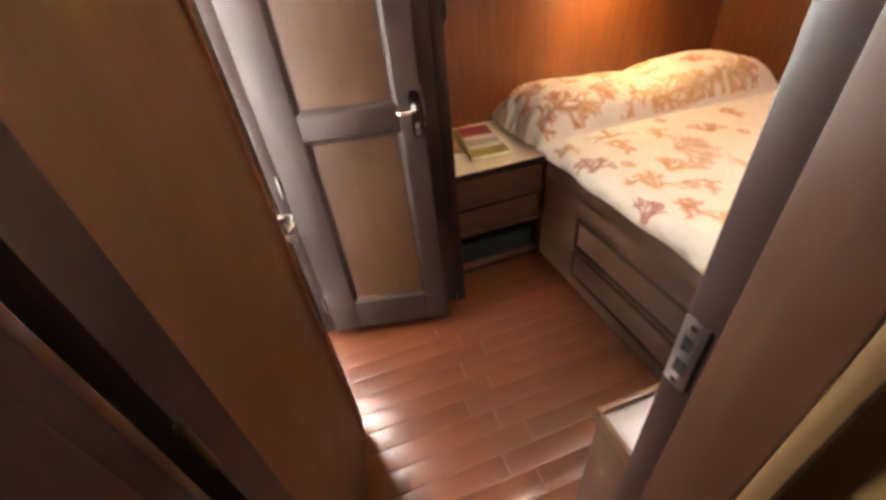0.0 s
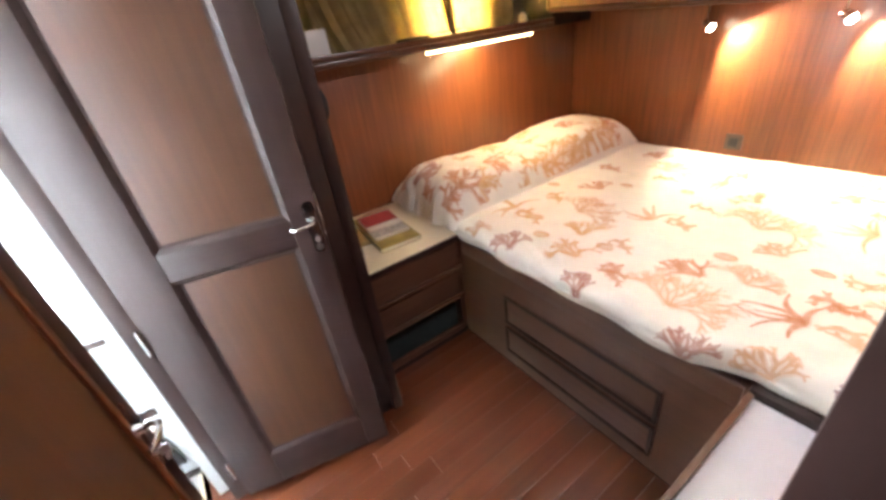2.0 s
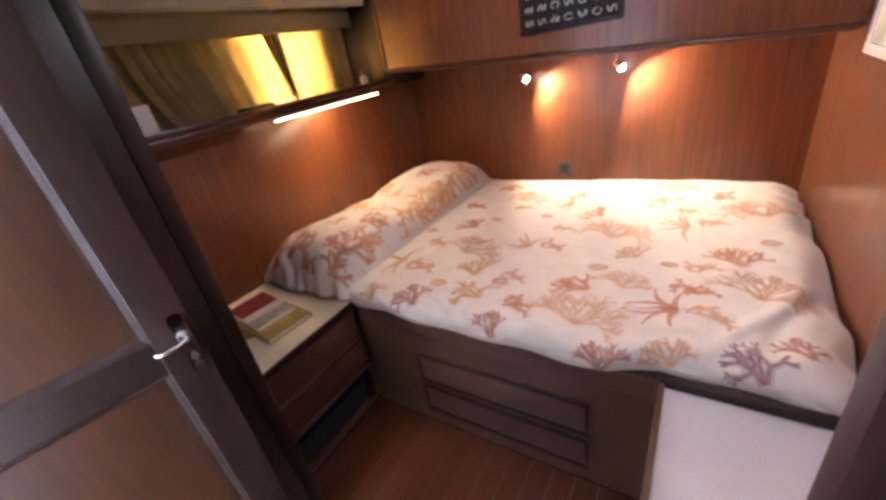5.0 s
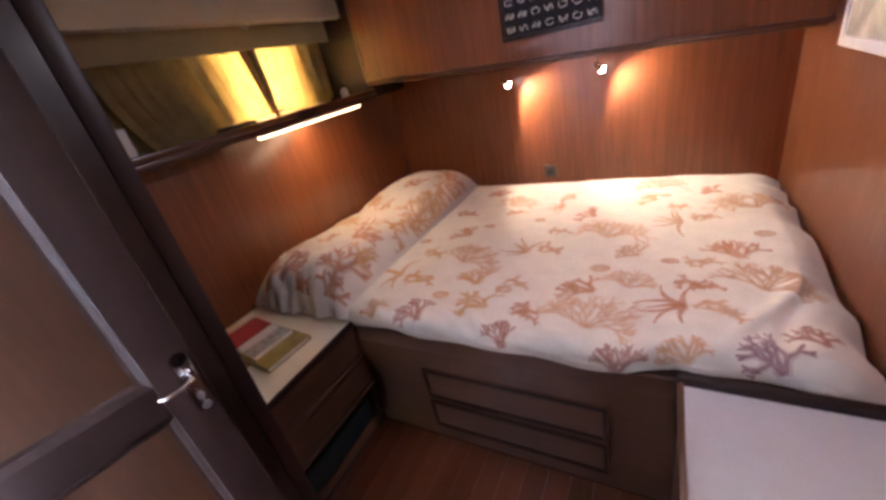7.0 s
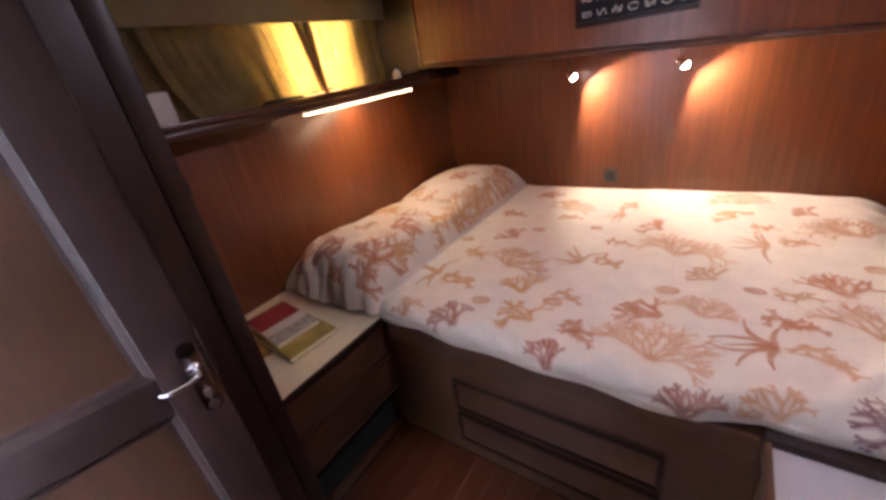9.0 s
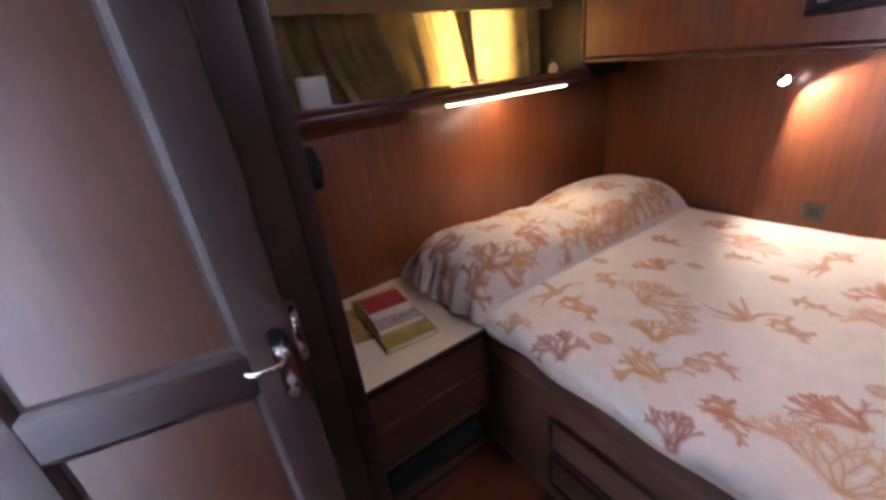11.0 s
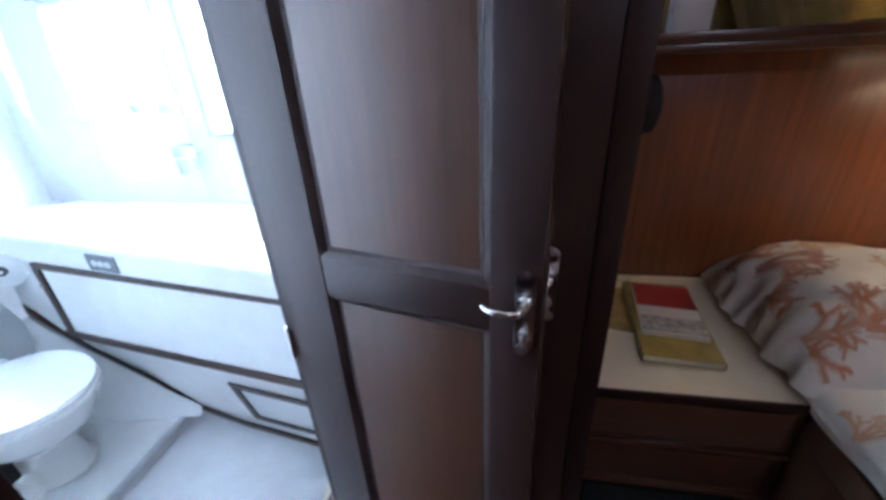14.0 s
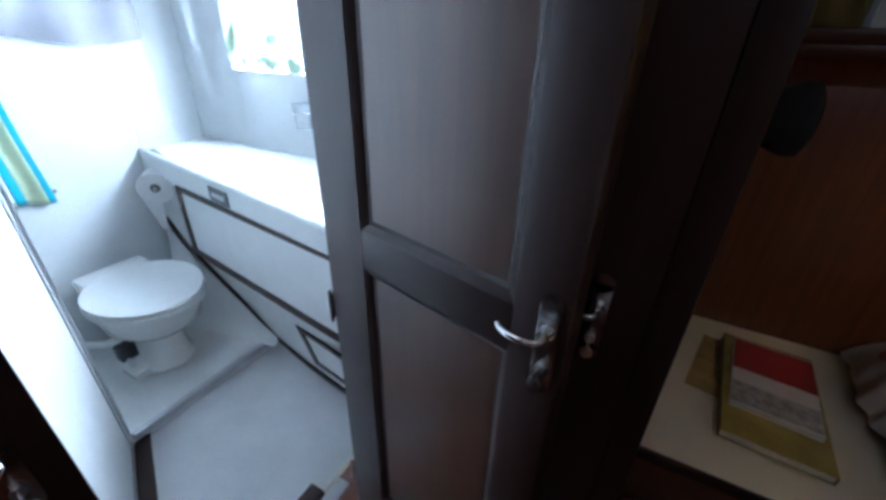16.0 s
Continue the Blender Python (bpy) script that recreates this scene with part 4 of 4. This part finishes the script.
structure("wall_bathroom_outer", boxes((1.30, 1.35, BY0, BY1, -0.08, CEIL)), WHITE_WALL, "white bathroom outer wall", "wall")
structure("ceiling_bathroom", boxes((-0.22, 0.51, BY0, -1.292, CEIL, CEIL + 0.04), (0.97, 1.35, BY0, -1.292, CEIL, CEIL + 0.04), (0.51, 0.97, BY0, -1.99, CEIL, CEIL + 0.04), (0.51, 0.97, -1.53, -1.292, CEIL, CEIL + 0.04), bev=0.0), WHITE_WALL, "white bathroom ceiling", "ceiling")

# white folding screen on an aluminium track
A, B = Vector((0.765, -2.04, 0)), Vector((1.10, -1.31, 0))
ang = math.degrees(math.atan2(B.y - A.y, B.x - A.x))
screen = thing("shower_screen", pose(A.x, A.y, BF, 0, 0, ang), "white shower screen panel in an aluminium frame", "shower screen")
L = (B - A).length
part("panel", boxes((0.022, L, -0.012, 0.006, 0.03, 1.92), bev=0.002), WHITE, screen, local=True)
part("post", boxes((0.0, 0.0215, -0.018, 0.012, 0.0, 1.93), bev=0.003), STEEL, screen, "aluminium post", local=True)
part("track", boxes((0.022, L, -0.016, 0.010, 0.0, 0.0295), bev=0.003), STEEL, screen, "aluminium floor track", local=True)
part("stile", boxes((0.055, 0.064, 0.0062, 0.011, 0.03, 1.92), bev=0.002), STEEL, screen, "aluminium edge profile", local=True)
part("base_strip", boxes((0.0, L, 0.0105, 0.060, 0.0, 0.012), bev=0.002), DARKWOOD_X, screen, "dark floor strip", local=True)

# plinth that carries the toilet
plinth = thing("toilet_plinth", pose(0.5, -2.35, BF), "white moulded plinth under the toilet", "plinth")
bm = bmesh.new()
slab(bm, [(0.02, -2.01), (0.765, -2.01), (1.29, -2.01), (1.29, BY0 + 0.001), (0.02, BY0 + 0.001)], BF, BF + 0.055, 0.010)
part("block", bm, plain("grey_white_gelcoat", (0.72, 0.73, 0.72), 0.4), plinth)
part("nosing", boxes((0.17, 0.76, -2.016, -1.992, BF + 0.03, BF + 0.060), bev=0.004), STEEL, plinth, "worn metal edge")


def front_quad(bm, y0, y1, zs0, zs1, out=0.0, thick=0.01):
    """A board on the vanity's slanting front, between y0 and y1; zs are bottom and top heights at y0 and y1."""
    vs = []
    for dx in (out, out + thick):
        for y, (zb, zt) in ((y0, zs0), (y1, zs1)):
            vs.append([bm.verts.new((front_x(y, zb) + dx, y, zb)), bm.verts.new((front_x(y, zt) + dx, y, zt))])
    (a, b), (c, d), (e, f), (g, h) = vs
    for q in ((a, c, d, b), (e, f, h, g), (a, b, f, e), (c, g, h, d), (b, d, h, f), (a, e, g, c)):
        bm.faces.new(q)
    return bm


vanity = thing("vanity_cabinet", pose(0.0, -1.95, BF), "white bathroom vanity with dark wooden edging", "cabinet")
bm = bmesh.new()
ends = [[bm.verts.new((x, y, z)) for x, z in ((-0.168, BF), (front_x(y, BF) - 0.001, BF), (front_x(y, 0.36) - 0.001, 0.36), (van_x(y) - 0.001, 0.70), (-0.168, 0.70))] for y in (BY0 + 0.002, -1.212)]
bm.faces.new(ends[0]), bm.faces.new(ends[1][::-1])
for k in range(5):
    bm.faces.new((ends[0][k], ends[0][(k + 1) % 5], ends[1][(k + 1) % 5], ends[1][k]))
part("body", bm, WHITE, vanity)
bm = front_quad(bmesh.new(), -2.335, -1.22, (0.385, 0.685), (0.405, 0.700), 0.0, 0.009)
part("door", bm, WHITE, vanity)
bm = bmesh.new()
front_quad(bm, -2.365, -1.22, (0.670, 0.692), (0.690, 0.708), 0.009, 0.008)
front_quad(bm, -2.385, -1.22, (0.360, 0.390), (0.375, 0.405), 0.009, 0.008)
front_quad(bm, -2.37, -2.335, (0.390, 0.670), (0.390, 0.670), 0.009, 0.008)
part("edging", bm, DARKWOOD_Y, vanity, "dark wooden edging")
hatch = part("hatch", front_quad(bmesh.new(), -1.625, -1.30, (0.060, 0.268), (0.060, 0.268), 0.0005, 0.008), WHITE, vanity)
bm = bmesh.new()
front_quad(bm, -1.640, -1.285, (0.260, 0.290), (0.260, 0.290), 0.009, 0.006), front_quad(bm, -1.640, -1.285, (0.040, 0.068), (0.040, 0.068), 0.009, 0.006)
front_quad(bm, -1.640, -1.610, (0.068, 0.260), (0.068, 0.260), 0.009, 0.006), front_quad(bm, -1.315, -1.285, (0.068, 0.260), (0.068, 0.260), 0.009, 0.006)
part("hatch_frame", bm, DARKWOOD_Y, hatch, "dark wooden frame")
bm = bmesh.new()
KICK = [(-1.22, BF), (-1.75, BF + 0.005), (-1.95, -0.03), (-2.10, 0.12), (-2.35, 0.28), (-2.62, 0.44)]
for (ya, za), (yb, zb) in zip(KICK, KICK[1:]):
    front_quad(bm, ya, yb, (za, za + 0.035), (zb, zb + 0.035), 0.001, 0.012)
part("skirting", bm, DARKWOOD_Y, vanity, "dark curved skirting strip")
part("knob", tube(bmesh.new(), [(van_x(-2.36) + 0.009, -2.36, 0.60), (van_x(-2.36) + 0.022, -2.36, 0.60)], [0.006, 0.009], 12), CHROME, vanity)
# moulded shoulder below the rising strip
sh = thing("moulded_shoulder", pose(0.2, -2.4, BF), "white moulded shoulder between plinth and vanity", "moulding")


def shoulder(u, v):
    y = -1.93 - 0.72 * u
    z1 = 0.02 + 0.42 * u ** 1.05
    z0 = BF + 0.056
    x0, x1 = front_x(y, z1) + 0.012, front_x(y, z1) + 0.03 + 0.10 * min(1, u * 1.6)
    return Vector((x0 + (x1 - x0) * v * v, y, z1 + (z0 - z1) * v))


part("surface", grid(bmesh.new(), shoulder, 20, 10), WHITE, sh)

counter = thing("washbasin_counter", pose(0.0, -1.95, 0.70), "white moulded vanity top with sunken oval basin", "worktop")
BAS = Vector((0.085, -1.545, 0.0))
RX, RY = 0.135, 0.155


def counter_ring(bm):
    """The top with an oval hole for the basin, and its rounded front."""
    n = 48
    ring = [(BAS.x + RX * math.cos(2 * math.pi * k / n), BAS.y + RY * math.sin(2 * math.pi * k / n)) for k in range(n)]
    out = []
    for k in range(n):
        a = 2 * math.pi * k / n
        dx, dy = math.cos(a), math.sin(a)
        s = 9.0
        for t in (((-0.168 - BAS.x) / dx) if dx < 0 else 9, ((-1.212 - BAS.y) / dy) if dy > 0 else 9, ((BY0 + 0.002 - BAS.y) / dy) if dy < 0 else 9,
                  ((van_x(BAS.y) + 0.012 - BAS.x) / (dx - 0.147 * dy)) if dx - 0.147 * dy > 0 else 9):
            if 0 < t < s:
                s = t
        out.append((BAS.x + dx * s, BAS.y + dy * s))
    a = [bm.verts.new((x, y, 0.800)) for x, y in ring]
    b = [bm.verts.new((x, y, 0.800)) for x, y in out]
    for k in range(n):
        bm.faces.new((a[k], a[(k + 1) % n], b[(k + 1) % n], b[k]))
    return bm


part("surface", counter_ring(bmesh.new()), WHITE, counter)
part("corner_fill", boxes((-0.168, van_x(BY0), BY0 + 0.002, BY0 + 0.05, 0.70, 0.7995), bev=0.0), WHITE, counter)
bm = bmesh.new()
front_quad(bm, BY0 + 0.002, -1.212, (0.702, 0.785), (0.712, 0.785), -0.015, 0.035)
tube(bm, [(van_x(BY0) + 0.003, BY0 + 0.003, 0.785), (van_x(-1.212) + 0.003, -1.212, 0.785)], 0.0168, 12)
part("apron", bm, WHITE, counter)
BASIN = plain("beige_basin", (0.66, 0.58, 0.52), 0.15, vary=0.04, bump=0)
bm = bmesh.new()
rings = []
for s, z in ((1.0, 0.800), (0.93, 0.785), (0.82, 0.745), (0.6, 0.712), (0.2, 0.704)):
    rings.append([bm.verts.new((BAS.x + RX * s * math.cos(2 * math.pi * k / 40), BAS.y + RY * s * math.sin(2 * math.pi * k / 40), z)) for k in range(40)])
for p, q in zip(rings, rings[1:]):
    for k in range(40):
        bm.faces.new((p[k], p[(k + 1) % 40], q[(k + 1) % 40], q[k]))
bm.faces.new(rings[-1])
part("basin", bm, BASIN, counter, "beige sunken basin")

sock = thing("wall_socket", pose(van_x(-1.95), -1.95, 0.75), "dark double socket plate on the vanity apron", "wall socket")
part("plate", front_quad(bmesh.new(), -2.02, -1.89, (0.715, 0.772), (0.715, 0.772), 0.0205, 0.006), plain("grey_steel_plate", (0.12, 0.13, 0.14), 0.35, 0.6), sock)
for y in (-1.985, -1.955, -1.925):
    part("insert", tube(bmesh.new(), [(van_x(y) + 0.0268, y, 0.744), (van_x(y) + 0.029, y, 0.744)], 0.011, 14), STEEL, sock)

# toilet
TX, TY, TZ = 0.46, -2.305, BF + 0.0555
toilet = thing("toilet", pose(TX, TY, TZ), "white compact marine toilet with closed lid", "toilet")
part("pedestal", lathe(bmesh.new(), [(0.108, 0.0), (0.113, 0.012), (0.100, 0.03), (0.092, 0.10), (0.096, 0.17), (0.112, 0.215)], (TX, TY - 0.02, TZ), 32, 1.0, 1.25), PORCELAIN, toilet)
part("bowl", lathe(bmesh.new(), [(0.095, 0.18), (0.135, 0.205), (0.168, 0.25), (0.183, 0.31), (0.188, 0.335), (0.182, 0.345)], (TX, TY + 0.01, TZ), 40, 1.0, 1.2, [-0.01, 0, 0.01, 0.015, 0.015, 0.015]), PORCELAIN, toilet)


def egg(r, a):
    return (TX + r * math.cos(a), TY + 0.02 + r * (1.28 if math.sin(a) > 0 else 1.08) * math.sin(a))


def egg_plate(z0, z1, r):
    bm = bmesh.new()
    slab(bm, [egg(r, 2 * math.pi * k / 44) for k in range(44)], z0, z1, 0.007)
    return bm


part("seat", egg_plate(TZ + 0.347, TZ + 0.366, 0.202), plain("white_seat", (0.80, 0.81, 0.80), 0.25, vary=0.02), toilet)
part("lid", egg_plate(TZ + 0.369, TZ + 0.389, 0.199), plain("white_lid", (0.82, 0.83, 0.82), 0.22, vary=0.02), toilet)
part("hinge_block", boxes((TX - 0.13, TX + 0.13, TY - 0.255, TY - 0.165, TZ + 0.29, TZ + 0.392), bev=0.012), PORCELAIN, toilet)
bm = boxes((TX + 0.10, TX + 0.165, TY - 0.02, TY + 0.03, TZ + 0.10, TZ + 0.17), bev=0.008)
part("pump", bm, BLACK, toilet, "dark pump body")
part("pedal", boxes((TX + 0.115, TX + 0.175, TY + 0.02, TY + 0.12, TZ + 0.055, TZ + 0.085), bev=0.006), PORCELAIN, toilet, "white flush pedal")
part("pedal_arm", tube(bmesh.new(), [(TX + 0.135, TY, TZ + 0.14), (TX + 0.145, TY + 0.03, TZ + 0.10), (TX + 0.145, TY + 0.06, TZ + 0.078)], 0.009, 8), STEEL, toilet)
part("water_hose", tube(bmesh.new(), [(TX + 0.12, TY - 0.03, TZ + 0.15), (TX + 0.20, TY - 0.12, TZ + 0.16), (TX + 0.22, TY - 0.24, TZ + 0.13), (TX + 0.20, BY0 + 0.01, TZ + 0.12)], 0.014, 10), PORCELAIN, toilet)

# paper roll on its holder
RP = Vector((0.175, -2.53, 0.66))
roll = thing("toilet_roll", pose(RP.x, RP.y, RP.z), "white toilet paper roll with a loose end", "toilet paper")
bm = bmesh.new()
d = Vector((0.6, 0.75, 0)).normalized()
ro, ri, w = 0.070, 0.02, 0.05
prof = [(ri, -w), (ro - 0.003, -w), (ro, -w + 0.003), (ro, w - 0.003), (ro - 0.003, w), (ri, w), (ri, -w)]
side = Vector((-d.y, d.x, 0))
rings = [[bm.verts.new(RP + d * h + r * (math.cos(2 * math.pi * k / 36) * side + math.sin(2 * math.pi * k / 36) * Vector((0, 0, 1)))) for k in range(36)] for r, h in prof]
for p, q in zip(rings, rings[1:]):
    for k in range(36):
        bm.faces.new((p[k], p[(k + 1) % 36], q[(k + 1) % 36], q[k]))
part("paper", bm, plain("tissue", (0.82, 0.82, 0.82), 0.95), roll)
bm = grid(bmesh.new(), lambda u, v: RP + d * (0.046 - 0.02 * v) + side * (-0.071 + 0.085 * u * (1 - 0.75 * v) + 0.045 * v) + Vector((0, 0, -0.21 * v)), 5, 10)
part("core", tube(bmesh.new(), [RP - d * 0.047, RP + d * 0.047], 0.0196, 20), plain("grey_cardboard", (0.16, 0.15, 0.15), 0.9), roll, "grey cardboard core")
part("loose_sheet", bm, plain("tissue_sheet", (0.82, 0.82, 0.82), 0.95), roll)
part("holder", tube(bmesh.new(), [RP + d * 0.058, RP - d * 0.058, RP - d * 0.058 + Vector((-0.02, -0.06, 0))], 0.008, 10), CHROME, roll)

# windows, curtain, towel, mirror, cup
bw = thing("window_2", pose(-0.2, -2.09, 1.15), "bright bathroom window above the vanity", "window", kind="structure")
part("window_frame", boxes((-0.175, -0.160, -2.315, -1.865, 1.125, 1.140), (-0.175, -0.160, -2.315, -1.865, 1.48, 1.495), (-0.175, -0.160, -2.315, -2.30, 1.14, 1.48), (-0.175, -0.160, -1.88, -1.865, 1.14, 1.48), bev=0.003), WHITE, bw)
area_light("window_light_vanity", (-0.26, -2.09, 1.32), (0.6, -1.7, 0.9), 0.40, 0.32, 240, DAY)
vc = thing("window_curtain", pose(-0.14, -2.08, 1.15), "white curtain with green leaf print over the bathroom window", "curtain")


def leaf_cloth(u, v):
    return Vector((-0.140 + 0.010 * math.sin(u * 31 + 1.3 * math.sin(v * 4)) * (1.2 - 0.6 * v), -2.275 + 0.41 * u, 1.148 + 0.010 * math.sin(u * 19) * (1 - v) + 0.37 * v))


o = part("cloth", grid(bmesh.new(), leaf_cloth, 60, 20), cloth("white_voile", (0.80, 0.82, 0.80), 500, 0.55, 0.05), vc)
o.modifiers.new("thick", "SOLIDIFY").thickness = 0.0012
LEAFGREEN = cloth("pale_green_print", (0.50, 0.62, 0.47), 500, 0.3, 0.3)
leaf_rng = random.Random(12)
for k in range(16):
    cu, cv, w, h = leaf_rng.uniform(0.04, 0.96), leaf_rng.choice((0.06, 0.10, 0.30, 0.55)), leaf_rng.uniform(0.03, 0.07), leaf_rng.uniform(0.02, 0.05)
    if k < 3:
        cu, cv, w, h = 0.05 + 0.03 * k, 0.20 + 0.09 * k, 0.04, 0.10
    part("leaf_print", grid(bmesh.new(), lambda u, v: leaf_cloth(min(1, max(0, cu + (u - 0.5) * w * 2 * math.sin(math.pi * (0.08 + 0.84 * v)))), min(1, max(0, cv + (v - 0.5) * h * 2))) + Vector((0.0022, 0, 0)), 4, 8), LEAFGREEN, vc)
part("rod", tube(bmesh.new(), [(-0.14, -2.30, 1.522), (-0.14, -1.85, 1.522)], 0.005, 10), CHROME, vc)
bc = thing("bathroom_curtain", pose(0.42, -2.6, 1.2), "grey curtain bunched over the bathroom window", "curtain")


def drape(u, v):
    x = 0.02 + 0.86 * u
    return Vector((x, BY0 + 0.05 + 0.022 * math.sin(u * 26) * (0.5 + 0.5 * v) + 0.01 * math.sin(u * 9 + v * 3), 1.245 - 0.02 * math.sin(u * 8) + 0.48 * v - 0.03 * u))


o = part("cloth", grid(bmesh.new(), drape, 90, 16), GREYCLOTH, bc)
part("rod", tube(bmesh.new(), [(-0.05, BY0 + 0.05, 1.735), (0.95, BY0 + 0.05, 1.735)], 0.006, 10), CHROME, bc)
tw = thing("towel", pose(0.62, -2.6, 0.7), "white towel with turquoise borders hanging on the wall", "towel")


def towel_at(u, v):
    return Vector((0.53 + 0.22 * u - 0.035 * (1 - v) * (1 - u), BY0 + 0.022 + 0.010 * math.sin(u * 17) + 0.004 * math.sin(v * 8), 0.66 + 0.42 * v + 0.05 * u * (1 - v)))


TOWELS = [cloth("towel_white", (0.75, 0.78, 0.80)), cloth("towel_turquoise", (0.02, 0.33, 0.42)), cloth("towel_green", (0.50, 0.62, 0.40)), cloth("towel_blue", (0.20, 0.50, 0.66))]
for u0, u1, m in ((0, 0.10, 1), (0.10, 0.34, 2), (0.34, 0.46, 1), (0.46, 0.85, 0), (0.85, 1.0, 3)):
    o = part("stripe", grid(bmesh.new(), lambda u, v: towel_at(u0 + (u1 - u0) * u, v), 8, 14), TOWELS[m], tw)
    o.modifiers.new("thick", "SOLIDIFY").thickness = 0.004
part("hook", tube(bmesh.new(), [(0.62, BY0 + 0.001, 1.10), (0.62, BY0 + 0.045, 1.10), (0.62, BY0 + 0.05, 1.115)], 0.005, 8), CHROME, tw)
wh = thing("wall_hook", pose(0.49, BY0, 0.70), "tiny metal screw hook in the wall", "hook")
part("stem", tube(bmesh.new(), [(0.49, BY0 + 0.0005, 0.70), (0.49, BY0 + 0.018, 0.70), (0.485, BY0 + 0.022, 0.708)], 0.006, 8), STEEL, wh)

bw3 = thing("window_3", pose(-0.2, -1.55, 1.07), "bright framed window above the washbasin", "window", kind="structure")
part("window_frame", boxes((-0.1695, -0.150, -1.775, -1.750, 1.058, 1.60), (-0.1695, -0.150, -1.750, -1.345, 1.058, 1.076), (-0.1695, -0.150, -1.750, -1.345, 1.58, 1.60), (-0.1695, -0.150, -1.345, -1.32, 1.058, 1.60), bev=0.004), STEEL, bw3, "grey metal frame")
part("pane", boxes((-0.198, -0.193, -1.7495, -1.3455, 1.0765, 1.5795), bev=0.0), GLASS, bw3).visible_shadow = False
area_light("window_light_basin", (-0.26, -1.5475, 1.328), (0.6, -1.60, 1.0), 0.40, 0.50, 140, DAY)
cup = thing("tumbler_holder", pose(-0.12, -1.89, 0.97), "grey tumbler in a chrome wall holder", "tumbler")
BACK = plain("bright_daylight", (0.8, 0.9, 1.0), 1.0, bump=0, emit=(0.86, 0.95, 1.0), strength=16)
GLOW = plain("bright_yellow_daylight", (1.0, 0.95, 0.8), 1.0, bump=0, emit=(1.0, 0.92, 0.58), strength=20)
structure("backdrop", boxes((-0.92, -0.90, -4.6, -0.85, -0.5, 3.6), bev=0), BACK, "bright hazy daylight outside the bathroom", "backdrop")
structure("backdrop", boxes((-0.92, -0.90, -0.84, 2.6, -0.5, 3.6), bev=0), GLOW, "bright sunlit haze outside the cabin", "backdrop")
part("tumbler", lathe(bmesh.new(), [(0.0, 0.0), (0.030, 0.0), (0.036, 0.098), (0.037, 0.100), (0.033, 0.099), (0.027, 0.01), (0.0, 0.01)], (-0.115, -1.868, 0.938), 24), plain("smoke_tumbler", (0.35, 0.38, 0.40), 0.25), cup)
part("ring", tube(bmesh.new(), [(-0.115 + 0.0385 * math.cos(a * 0.3), -1.868 + 0.0385 * math.sin(a * 0.3), 1.000) for a in range(22)], 0.003, 8), CHROME, cup)
part("bracket", tube(bmesh.new(), [(-0.169, -1.84, 1.000), (-0.145, -1.848, 1.000)], 0.006, 8), CHROME, cup)

structure("trim", boxes((0.525, 1.085, -1.235, -1.191, -0.02, 0.004), bev=0.002), STEEL, "metal threshold strip in the bathroom doorway", "threshold")

# ---- floor boards ----
boards = bpy.data.objects["floor"]
W = 0.078
x = -0.10
k = 0
while x < 2.70:
    for y0, y1 in ((-1.236 if x > 1.09 or x < 0.45 else -1.19, -0.62 + 0.2 * ((k * 37) % 5 - 2) / 5), (-0.62 + 0.2 * ((k * 37) % 5 - 2) / 5, -0.002)):
        if x > 1.64 and y0 > -0.7:
            continue
        if x > 1.64:
            y1 = -0.61
        part("plank", boxes((x + 0.0008, x + W - 0.0008, y0 + 0.0006, y1 - 0.0006, -0.0155, 0.0), bev=0.0007), FLOORWOOD, boards)
    x += W
    k += 1
